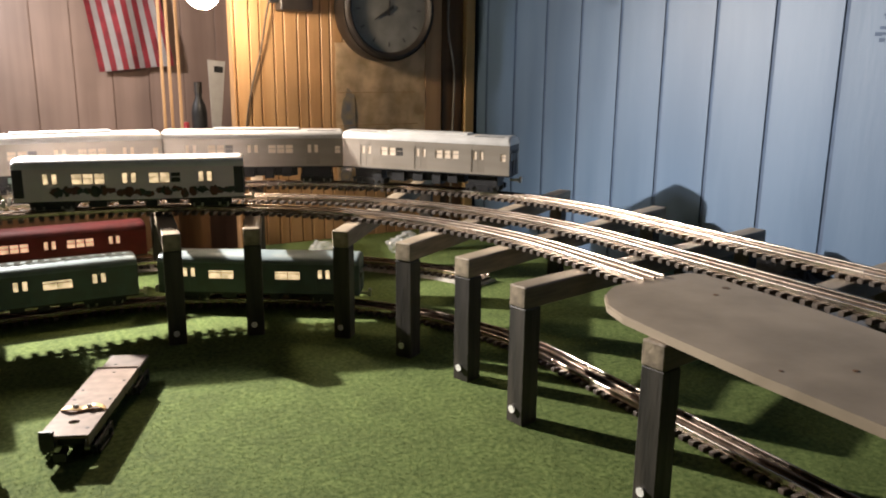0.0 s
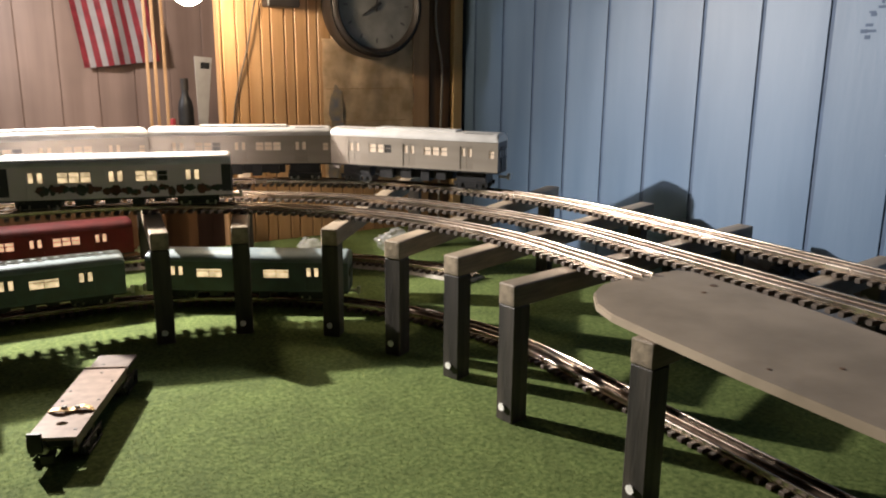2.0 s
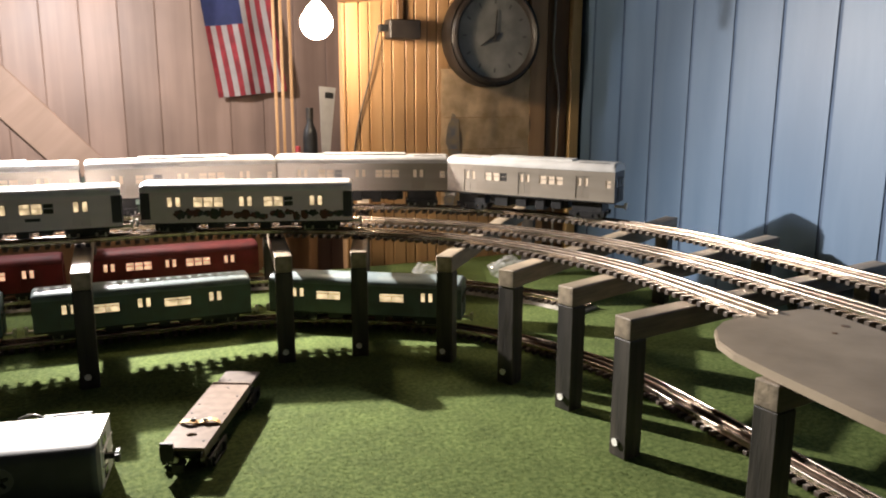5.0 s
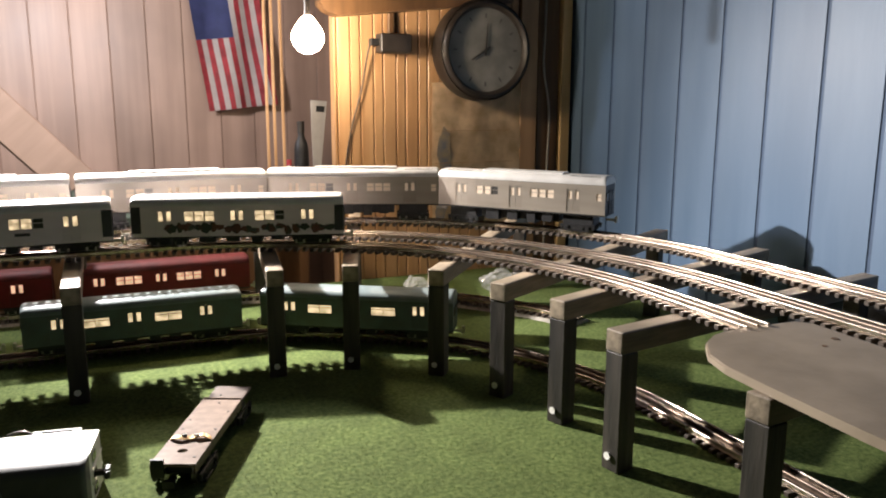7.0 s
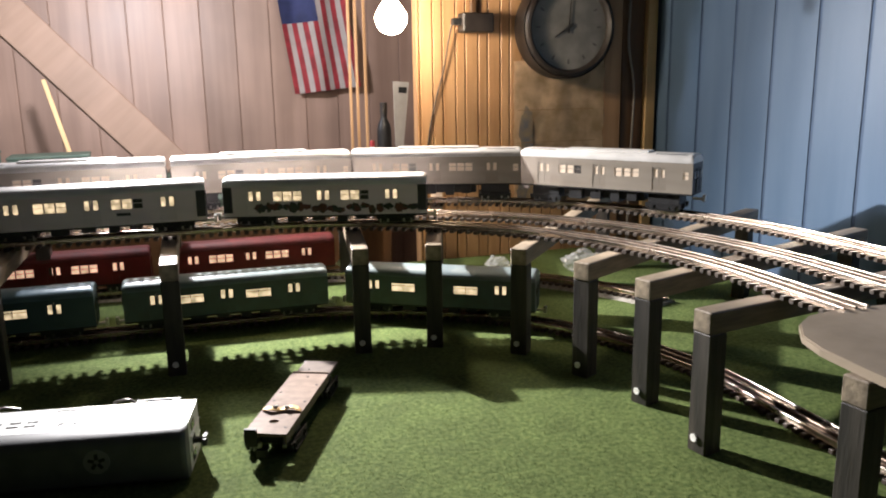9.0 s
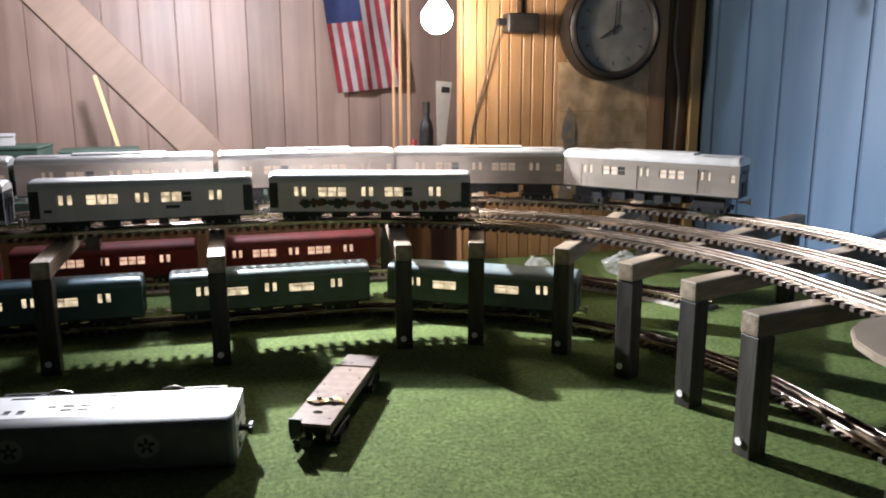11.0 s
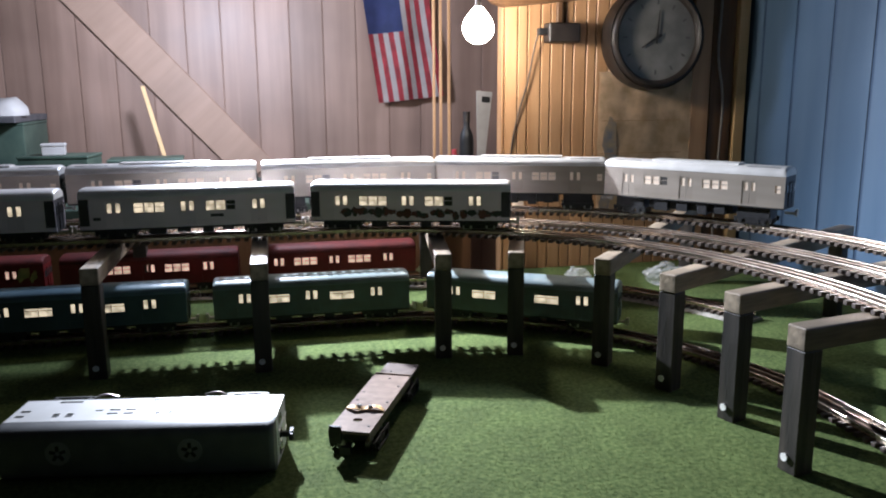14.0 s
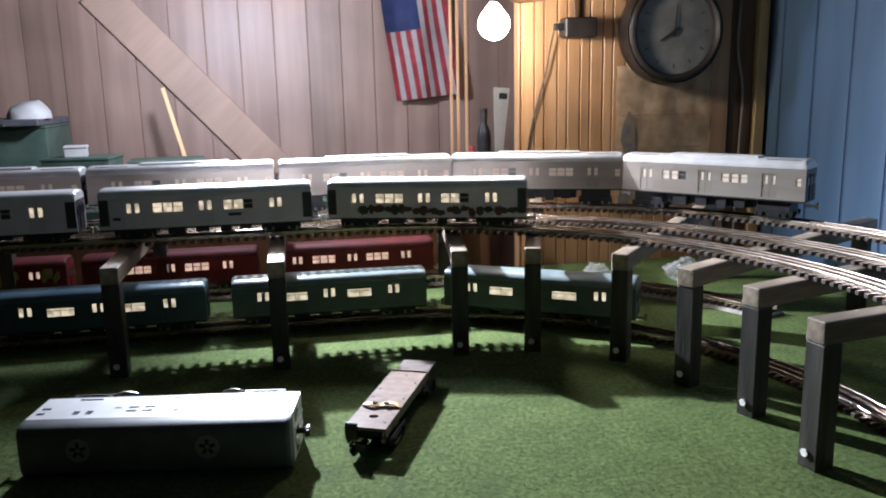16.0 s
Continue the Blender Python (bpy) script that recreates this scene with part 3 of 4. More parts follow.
    if trucks:
        for x in (-0.345 * length, 0.345 * length):
            bogie(ob, x, -lift)
            if lift:
                part("bolster", soft_box(x - 0.030, x + 0.030, -0.022, 0.022, 0.012 - lift, 0.0165, 0.001), M_BLACK, ob)
    return ob


RAILTOP = 0.0138


def stand(ob, key, s, z, length):
    """Set a car with both bogies on the track, its middle at s."""
    h = 0.345 * length
    a, b = along(key, s - h), along(key, s + h)
    turn = math.degrees(math.atan2(b[1] - a[1], b[0] - a[0]))
    ob.matrix_basis = spot((a[0] + b[0]) / 2, (a[1] + b[1]) / 2, z + RAILTOP - 0.0008, turn)


def train(cars, key, s_right, length, gap, z):
    s = s_right - length / 2
    for c in cars:
        stand(c, key, s, z, length)
        s -= length + gap


L1 = 0.356
g = "silver graffiti train"
a1 = car("silver model subway car with graffiti and warm lit windows", "normal", L1, M_SILVER, M_SILVERROOF, M_GLOW, g, (6,), dark_ends=True, vents=False)
a2 = car("silver model subway car with warm lit windows and black ends", "normal", L1, M_SILVER, M_SILVERROOF, M_GLOW, g, (6,), dark_ends=True, vents=False)
a3 = copy_thing(a2, Matrix())
a4 = copy_thing(a2, Matrix())
random.seed(5)
x = -0.115
while x < 0.160:
    w, zc, h = random.uniform(0.010, 0.018), random.uniform(0.028, 0.036), random.uniform(0.005, 0.010)
    bm = bmesh.new()
    vs = []
    for k in range(16):
        a = 2 * math.pi * k / 16
        rr = random.uniform(0.75, 1.2)
        vs.append(bm.verts.new((x + w * 0.62 * rr * math.cos(a), -0.0313 - 0.0001 * random.random(), zc + h * rr * math.sin(a))))
    bm.faces.new(vs)
    bmesh.ops.solidify(bm, geom=bm.faces[:], thickness=0.0002)
    part("graffiti_patch", bm, M_PAINTLET, a1, "dark sprayed graffiti patch")
    x += w * random.uniform(0.75, 1.25)
for x, w in ((0.045, 0.022), (-0.15, 0.012)):
    bm = bmesh.new()
    box(bm, x - w / 2, x + w / 2, -0.0314, -0.0311, 0.035, 0.040)
    part("name_plate", bm, M_BLACKEND, a2, "dark sprayed patch")
train([a1, a2, a3, a4], "front", S_FRONT, L1, 0.036, ARM)

g = "plain silver train"
c1 = car("plain stainless silver model subway car with a black end", "plain", L1, M_STEELSIDE, M_STEELROOF, M_GLOWDIM, g, (3,), height=0.004, dark_ends=True, stripes=False, coupler_z=-0.006, lift=LIFT)
cs = [c1] + [copy_thing(c1, Matrix()) for _ in range(4)]
train(cs, "outer", S_OUTER, L1, 0.010, ARM + LIFT)

g = "green train on the turf"
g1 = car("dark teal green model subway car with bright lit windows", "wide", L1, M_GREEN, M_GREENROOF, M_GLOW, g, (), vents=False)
g2 = copy_thing(g1, Matrix())
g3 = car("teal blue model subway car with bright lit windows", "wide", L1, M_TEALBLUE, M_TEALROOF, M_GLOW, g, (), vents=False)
g4 = copy_thing(g3, Matrix())
train([g1, g2, g3, g4], "floor_inner", S_GREEN, L1, 0.046, 0.001)

g = "red train behind the trestle"
r1 = car("deep red model subway car with pinkish lit windows", "normal", L1, M_RED, M_REDROOF, M_GLOWRED, g, (), vents=False)
rs = [r1] + [copy_thing(r1, Matrix()) for _ in range(3)]
rs[2]["label"] = "deep red model subway car with sprayed orange and olive graffiti"
random.seed(8)
x = -0.12
while x < 0.165:
    w, h = random.uniform(0.010, 0.020), random.uniform(0.010, 0.019)
    zc = 0.045 + random.uniform(-0.008, 0.012)
    bm = bmesh.new()
    vs = []
    for k in range(14):
        a = 2 * math.pi * k / 14
        rr = random.uniform(0.6, 1.15)
        vs.append(bm.verts.new((x + w * 0.7 * rr * math.cos(a) + 0.3 * h * math.sin(a), -0.0313 - 0.0002 * random.random(), zc + h * rr * math.sin(a))))
    bm.faces.new(vs)
    bmesh.ops.solidify(bm, geom=bm.faces[:], thickness=0.0002)
    part("graffiti_patch", bm, random.choice((M_ORANGE, M_LIME, M_RED)), rs[2], "sprayed graffiti patch")
    x += w * random.uniform(0.8, 1.3)
train(rs, "floor_outer", S_RED, L1, 0.030, 0.005)
M_FAN = material("dull_grey_grille", (0.19, 0.195, 0.2), 0.5, second=(0.19, 0.195, 0.2), scale=60)
# a car body lying on its side, roof towards the viewer
LY = 0.312
ly = car("light grey model train car with dark roof, lying on its side", "round", LY, M_LIGHTSILVER, M_DARKROOF, M_BLACK, "", (), vents=False, coupler_z=0.042)
ly["category"] = "model train car"
ly.matrix_basis = spot(-0.1720, 0.9973, 0.0318, -9.5) @ pose(0, 0, 0, 90, 0, 0) @ Matrix.Diagonal((1.0, 1.0, 1.25, 1.0))
for x, r in ((-0.085, 0.014), (0.062, 0.014)):
    bm = bmesh.new()
    tube(bm, "z", (x, 0.004, 0.0932), r, 0.0025, 24)
    fan = part("roof_fan", bm, M_FAN, ly, "round roof fan grille")
    for k in range(5):
        blade = soft_box(0.0025, 0.0095, -0.0020, 0.0020, 0.0940, 0.0952, 0.0004)
        part("fan_slot", blade, M_BLACK, fan, "dark slot", pose(x, 0.004, 0, 0, 0, 72 * k + 20))
for x, k in ((-0.085, 1), (0.09, -1)):
    part("pickup_wire", cord([(x, 0.026, 0.018), (x + 0.008 * k, 0.031, 0.012), (x + 0.02 * k, 0.034, 0.010), (x + 0.034 * k, 0.029, 0.009)], 0.0012, "pickup_wire"), None, ly, "bent bright wire").data.materials.append(M_STEEL)

# bare chassis standing on its bogies
ch = thing("model_car_chassis", "bare brown-grey model car chassis with bogies on the turf", "train chassis", spot(0.1030, 0.999, 0.0, 65.6) @ Matrix.Diagonal((0.95, 1.14, 1.0, 1.0)))
bm = bmesh.new()
n = 24
LC, WC = 0.262, 0.046
hx = -0.095
ring = [(hx + 0.0055 * math.cos(2 * math.pi * i / n), 0.0055 * math.sin(2 * math.pi * i / n)) for i in range(n)]
sq = []
for i in range(n):
    a = 2 * math.pi * i / n
    c, s = math.cos(a), math.sin(a)
    k = 1 / max(abs(c), abs(s))
    sq.append((hx + 0.02 * c * k, 0.02 * s * k))
for z in (0.030, 0.034):
    r0 = [bm.verts.new((*q, z)) for q in ring]
    r1 = [bm.verts.new((*q, z)) for q in sq]
    for i in range(n):
        bm.faces.new((r0[i], r0[(i + 1) % n], r1[(i + 1) % n], r1[i]))
    if z == 0.030:
        lowring = r0
    else:
        for i in range(n):
            bm.faces.new((lowring[i], lowring[(i + 1) % n], r0[(i + 1) % n], r0[i]))
box(bm, -LC / 2, hx - 0.02, -WC / 2, WC / 2, 0.030, 0.034)
box(bm, hx + 0.02, 0.075, -WC / 2, WC / 2, 0.030, 0.034)
for sgn in (-1, 1):
    box(bm, hx - 0.02, hx + 0.02, *sorted((sgn * 0.02, sgn * WC / 2)), 0.030, 0.034)
    box(bm, -LC / 2, 0.075, *sorted((sgn * WC / 2, sgn * (WC / 2 - 0.002))), 0.022, 0.030)
part("deck_plate", bm, M_CHASSIS, ch)
bm = soft_box(0.078, 0.138, -WC / 2 + 0.001, WC / 2 - 0.001, 0.026, 0.0305, 0.002, 2)
part("end_plate", bm, M_CHASSISDARK, ch, "lower dark brown end plate")
part("step_rib", soft_box(0.0745, 0.0785, -WC / 2, WC / 2, 0.027, 0.036, 0.001), M_CHASSIS, ch)
bm = bmesh.new()
rows = []
for i in range(13):
    u = i / 12
    y = (u - 0.5) * (WC - 0.003)
    z = 0.0344 + 0.0030 * math.sin(math.pi * u) + 0.0016 * math.sin(3 * math.pi * u)
    w = 0.0035 + 0.0022 * math.sin(math.pi * u)
    x = -0.062 + 0.004 * math.sin(2 * math.pi * u)
    rows.append([bm.verts.new(c) for c in ((x - w, y, z), (x + w, y, z), (x + w, y, z + 0.0014), (x - w, y, z + 0.0014))])
for r0, r1 in zip(rows[:-1], rows[1:]):
    for j in range(4):
        bm.faces.new((r0[j], r0[(j + 1) % 4], r1[(j + 1) % 4], r1[j]))
bm.faces.new(rows[0][::-1])
bm.faces.new(rows[-1])
part("pickup_strap", bm, M_BRASS, ch, "bent dull brass pickup strap")
for y in (-0.006, 0.007):
    bm = bmesh.new()
    tube(bm, "z", (-0.062, y, 0.0400), 0.0032, 0.0022, 12, 0.0024)
    part("strap_screw", bm, M_STEEL, ch, "bright screw head")
for x, y in ((-0.122, 0.016), (-0.112, -0.017), (-0.03, 0.018), (0.0, 0.018), (0.03, -0.018), (-0.03, -0.018), (0.06, 0.0), (0.10, 0.008)):
    bm = bmesh.new()
    tube(bm, "z", (x, y, 0.0342 if x < 0.078 else 0.0307), 0.0016, 0.0006, 10)
    part("screw", bm, M_BLACK, ch)
for sx in (-1, 1):
    bm = bmesh.new()
    x = sx * LC / 2
    box(bm, *sorted((x - sx * 0.004, x + sx * 0.016)), -0.003, 0.003, 0.014, 0.018)
    box(bm, *sorted((x + sx * 0.0165, x + sx * 0.011)), -0.006, 0.006, 0.011, 0.020)
    part("coupler", bm, M_BLACK, ch)
bm = bmesh.new()
box(bm, -LC / 2 - 0.004, -LC / 2, 0.008, 0.021, 0.018, 0.040)
part("end_bracket", bm, M_BLACK, ch)
for x in (-0.085, 0.085):
    tr = bogie(ch, x)
part("motor_block", soft_box(-0.05, 0.055, -0.017, 0.017, 0.012, 0.029, 0.002), M_BLACK, ch)


# ---- things on and before the panelled wall ----
clock = thing("wall_clock", "round wall clock with thick dark rim and pale aged face", "clock", spot(0.889, QW - 0.006, 0.557) @ pose(0, 0, 0, 90, 0, 0) @ pose(0, 0, 0, 0, 0, 0))
CK = 0.122
bm = bmesh.new()
prof = [(CK * 0.70, 0.0), (CK * 0.98, 0.0), (CK, 0.006), (CK, 0.052), (CK * 0.985, 0.060), (CK * 0.965, 0.058), (CK * 0.945, 0.060), (CK * 0.925, 0.068), (CK * 0.885, 0.070), (CK * 0.85, 0.066), (CK * 0.82, 0.060), (CK * 0.82, 0.034)]
n = 56
rows = [[bm.verts.new((r * math.cos(2 * math.pi * i / n), r * math.sin(2 * math.pi * i / n), z)) for i in range(n)] for r, z in prof]
for r0, r1 in zip(rows[:-1], rows[1:]):
    for i in range(n):
        bm.faces.new((r0[i], r0[(i + 1) % n], r1[(i + 1) % n], r1[i]))
part("rim", bm, M_BRONZE, clock, smooth=True)
bm = bmesh.new()
tube(bm, "z", (0, 0, 0.028), CK * 0.83, 0.052, 56)
face = part("face", bm, M_CLOCKFACE, clock)
for k in range(12):
    bm = bmesh.new()
    box(bm, -0.0022, 0.0022, CK * 0.62, CK * 0.71, 0.0540, 0.0545)
    part("hour_bar", bm, M_FAINT, face, "faint dark hour mark", pose(0, 0, 0, 0, 0, -30 * k))
for name, ang, ln, w in (("hour_hand", 238, 0.045, 0.0035), ("minute_hand", 4, 0.062, 0.0024)):
    bm = bmesh.new()
    box(bm, -w, w, -0.014, ln, 0.0560, 0.0568)
    for v in bm.verts:
        if v.co.y > 0:
            v.co.x *= 0.4
    part(name, bm, M_INK, clock, "", pose(0, 0, 0, 0, 0, -ang))
bm = bmesh.new()
tube(bm, "z", (0, 0, 0.0562), 0.004, 0.004, 14)
part("hub", bm, M_INK, clock)

# wrinkled wall map
bm = bmesh.new()
nx, nz = 26, 30
grid = {}
for i in range(nx + 1):
    for j in range(nz + 1):
        x, z = 0.768 + 0.245 * i / nx, 0.12 + 0.36 * j / nz
        fold = 0.0022 * abs(math.sin(math.pi * 3 * i / nx)) + 0.0022 * abs(math.sin(math.pi * 4 * j / nz))
        y = QW - 0.0065 - fold - 0.002 * noise.noise((x * 22, z * 22, 0)) - (0.008 * (i / nx - 0.85) / 0.15 if i / nx > 0.85 else 0)
        edge = 0.003 * noise.noise((x * 40, z * 40, 3)) if i in (0, nx) or j in (0, nz) else 0
        grid[i, j] = bm.verts.new((x + edge, y, z + edge))
for i in range(nx):
    for j in range(nz):
        bm.faces.new((grid[i, j], grid[i + 1, j], grid[i + 1, j + 1], grid[i, j + 1]))
bmesh.ops.solidify(bm, geom=bm.faces[:], thickness=0.0004)
wmap = thing("wall_map", "faded creased paper map pinned to the pine wall", "map", B.copy())
part("paper", bm, M_MAP, wmap, smooth=True)
random.seed(11)
for x, z, w, h in ((0.80, 0.30, 0.035, 0.14), (0.79, 0.16, 0.03, 0.05), (0.955, 0.165, 0.022, 0.045), (0.88, 0.455, 0.03, 0.02), (0.83, 0.22, 0.02, 0.03)):
    bm = bmesh.new()
    m = 18
    vs = []
    for k in range(m):
        a = 2 * math.pi * k / m
        rr = 0.5 * (0.75 + 0.5 * random.random())
        vs.append(bm.verts.new((x + w * rr * math.cos(a), QW - 0.0125, z + h * rr * math.sin(a))))
    bm.faces.new(vs)
    bmesh.ops.solidify(bm, geom=bm.faces[:], thickness=0.0002)
    part("printed_area", bm, M_MAPBLUE, wmap, "faded bluish printed area")
for z in (0.20, 0.28, 0.36):
    bm = bmesh.new()
    box(bm, 0.775, 1.0, QW - 0.0128, QW - 0.0124, z, z + 0.0012)
    part("crease", bm, M_PANEL, wmap, "dark fold line")

# corner: plain board, dark recess, cable, tan trim
def upright(name, p0, p1, y0, y1, mat, label):
    return solid(name, soft_box(p0, p1, y0, y1, 0.0, CEIL, 0.002), mat, label, "trim", B.copy(), kind="structure")


upright("trim_board", 1.012, 1.062, QW - 0.016, QW - 0.002, M_PANEL, "plain varnished pine board beside the map")
upright("trim_recess", 1.066, 1.130, QW - 0.010, QW - 0.002, M_DARKWOOD, "dark stained board in the room corner")
upright("trim_corner", 1.132, PW - 0.010, QW - 0.022, QW - 0.002, M_TRIM, "pale tan wooden corner trim")
tagged(new("hanging_cable", cord([(1.085, QW - 0.02, 1.2), (1.082, QW - 0.02, 0.62), (1.075, QW - 0.018, 0.52), (1.100, QW - 0.02, 0.42), (1.097, QW - 0.018, 0.30), (1.092, QW - 0.018, 0.15), (1.092, QW - 0.018, 0.0)], 0.003, "hanging_cable")),
       "thin grey cable hanging down the dark corner board", "cable").matrix_basis = B.copy()
bpy.data.objects["hanging_cable"].data.materials.append(M_CABLE)

# dark tilted board over the clock
bm = bmesh.new()
outline = ((0.521, 0.624), (0.97, 0.673), (0.972, 0.735), (0.495, 0.705), (0.478, 0.652), (0.492, 0.634))
bm.faces.new([bm.verts.new((x, QW - 0.052, z)) for x, z in outline])
back = bmesh.ops.extrude_face_region(bm, geom=bm.faces[:])
for v in back["geom"]:
    if isinstance(v, bmesh.types.BMVert):
        v.co.y = QW - 0.004
bmesh.ops.recalc_face_normals(bm, faces=bm.faces[:])
bmesh.ops.bevel(bm, geom=bm.edges[:], offset=0.0025, segments=2, affect="EDGES")
solid("wooden_board", bm, M_DARKWOOD, "dark wooden board fixed aslant above the wall clock", "board", B.copy())

# bulb at the wall's end
bulb = thing("wall_bulb", "bare glowing bulb hanging beside the pine wall", "lamp", spot(0.417, 1.66, 0.565))
bm = bmesh.new()
bmesh.ops.create_uvsphere(bm, u_segments=24, v_segments=16, radius=0.033)
for v in bm.verts:
    if v.co.z > 0.012:
        k = (v.co.z - 0.012) / 0.02
        v.co.x *= 1 - 0.35 * k
        v.co.y *= 1 - 0.35 * k
        v.co.z += 0.012 * k
part("bulb_glass", bm, M_BULB, bulb, smooth=True)
bm = bmesh.new()
tube(bm, "z", (0, 0, 0.060), 0.0065, 0.034, 18)
tube(bm, "z", (0, 0, 0.080), 0.0065, 0.010, 18, 0.003)
part("socket", bm, M_BRONZE, bulb, smooth=True)
part("pendant_cord", cord([(0, 0, 0.07), (0.002, 0, 0.3), (0, 0, CEIL - 0.565)], 0.0013, "pendant_cord"), None, bulb).data.materials.append(M_CORD)

# adaptor box on the wall with its cord
ad = thing("power_adaptor", "dark brown power adaptor box plugged in on the pine wall", "adaptor", B.copy())
part("case", soft_box(0.622, 0.700, QW - 0.052, QW - 0.008, 0.545, 0.590, 0.008, 3), M_BRONZE, ad, smooth=True)
part("plug", soft_box(0.602, 0.624, QW - 0.040, QW - 0.018, 0.562, 0.578, 0.004, 2), M_BLACK, ad)
part("strap", soft_box(0.652, 0.668, QW - 0.020, QW - 0.008, 0.588, 0.72, 0.003), M_DARKWOOD, ad)
part("cord", cord([(0.604, QW - 0.03, 0.570), (0.596, QW - 0.024, 0.54), (0.585, QW - 0.018, 0.46), (0.560, QW - 0.014, 0.38), (0.540, QW - 0.012, 0.28), (0.530, QW - 0.012, 0.12)], 0.0022, "cord"), None, ad).data.materials.append(M_CORD)

# the bench beyond the tracks and what stands on it
bench = thing("work_bench", "dark cluttered bench beyond the layout", "bench", B.copy())
part("bench_top", soft_box(-2.4, 0.50, 1.98, 2.62, 0.135, 0.165, 0.003), M_BENCH, bench)
for p in (-2.3, -1.3, -0.4, 0.44):
    part("leg", soft_box(p - 0.03, p + 0.03, 2.0, 2.06, -0.85, 0.135, 0.003), M_DARKWOOD, bench)
part("front_panel", soft_box(-2.38, 0.49, 2.0, 2.015, -0.6, 0.134, 0.003), M_DARKWOOD, bench)


def carton(name, p, q, z, w, d, h, mat, label, turn=0.0, category="box"):
    ob = thing(name, label, category, spot(p, q, z, turn))
    part("body", soft_box(-w / 2, w / 2, -d / 2, d / 2, 0, h, 0.003, 2), mat, ob)
    part("lid", soft_box(-w / 2 - 0.002, w / 2 + 0.002, -d / 2 - 0.002, d / 2 + 0.002, h, h + 0.008, 0.002), mat, ob)
    return ob


ZB = 0.165
carton("small_box", 0.355, 2.06, ZB, 0.06, 0.05, 0.055, M_CARD, "small reddish brown card box on the bench", 12)
carton("small_box", 0.425, 2.10, ZB, 0.05, 0.04, 0.035, M_CARD, "low reddish brown card box on the bench", -20)
carton("small_box", 0.29, 2.10, ZB, 0.045, 0.06, 0.022, M_WHITE, "flat pale box on the bench", 30)


def bottle(p, q, z, r, h, mat, cap, label):
    ob = thing("bottle", label, "bottle", spot(p, q, z))
    prof = [(0.0, 0.0), (r * 0.92, 0.0), (r, 0.004), (r, h * 0.66), (r * 0.85, h * 0.74), (r * 0.45, h * 0.82), (r * 0.45, h * 0.88)]
    bm = bmesh.new()
    k = 20
    rows = [[bm.verts.new((max(a, 1e-4) * math.cos(2 * math.pi * i / k), max(a, 1e-4) * math.sin(2 * math.pi * i / k), b)) for i in range(k)] for a, b in prof]
    for r0, r1 in zip(rows[:-1], rows[1:]):
        for i in range(k):
            bm.faces.new((r0[i], r0[(i + 1) % k], r1[(i + 1) % k], r1[i]))
    part("body", bm, mat, ob, smooth=True)
    bm = bmesh.new()
    tube(bm, "z", (0, 0, h * 0.94), r * 0.52, h * 0.13, 18)
    part("cap", bm, cap, ob, smooth=True)
    return ob


bottle(0.492, 2.06, ZB, 0.019, 0.215, M_BLACK, M_BRONZE, "tall black bottle with a dark cap on the bench")
bottle(0.463, 2.08, ZB, 0.013, 0.115, M_WHITE, M_FLAGRED, "slim white bottle with a red cap on the bench")
M_CARDGREY = material("dull_white_card", (0.36, 0.34, 0.32), 0.7, second=(0.42, 0.40, 0.38), scale=30)
sg = thing("paper_card", "white card leaning behind the bottle", "card", spot(0.535, 2.12, ZB, 8))
bm = soft_box(-0.024, 0.024, -0.001, 0.001, 0, 0.270, 0.0004)
for v in bm.verts:
    v.co.x = v.co.x * (0.25 + 0.75 * v.co.z / 0.27) + 0.010 * (1 - v.co.z / 0.27)
part("sheet", bm, M_CARDGREY, sg, m=pose(0, 0, 0, 0, 5, 0))
bm = bmesh.new()
box(bm, -0.006, 0.018, -0.0016, -0.0011, 0.240, 0.256)
part("printed_bar", bm, M_BLACK, sg, "black printed bar", m=pose(0, 0, 0, 0, 5, 0))
for k, p in enumerate((0.455, 0.475, 0.50)):
    solid("wall_pipe", soft_box(p - 0.004, p + 0.004, 2.30, 2.308, ZB, CEIL, 0.002, 2),
          M_PANEL, "slender upright wooden batten behind the bench", "batten", B.copy(), "battens")

# flag on the far wall
flag = thing("flag", "hanging red and white striped flag with a dark blue canton", "flag", B.copy())


def cloth(x0, x1, z0, z1, sway, m=6, n=14):
    bm = bmesh.new()
    gr = {}
    for i in range(m + 1):
        for j in range(n + 1):
            u, v = i / m, j / n
            z = z0 + (z1 - z0) * v
            x = x0 + (x1 - x0) * u + 0.14 * (0.96 - z)
            z += 0.10 * (x - 0.30)
            y = QF - 0.05 - 0.010 * math.sin(x * 48) - 0.006 * math.sin(z * 17)
            gr[i, j] = bm.verts.new((x, y, z))
    for i in range(m):
        for j in range(n):
            bm.faces.new((gr[i, j], gr[i + 1, j], gr[i + 1, j + 1], gr[i, j + 1]))
    bmesh.ops.solidify(bm, geom=bm.faces[:], thickness=0.0012)
    return bm


F0, FW = 0.268, 0.0170
for k in range(13):
    top = 0.62 if k < 7 else 0.96
    part("stripe", cloth(F0 + k * FW, F0 + (k + 1) * FW, 0.392, top, 0.06, 2), M_FLAGRED if k % 2 == 0 else M_FLAGWHITE, flag, smooth=True)
part("canton", cloth(F0, F0 + 7 * FW, 0.62, 0.96, 0.0, 8), M_FLAGBLUE, flag, "dark blue canton", smooth=True)

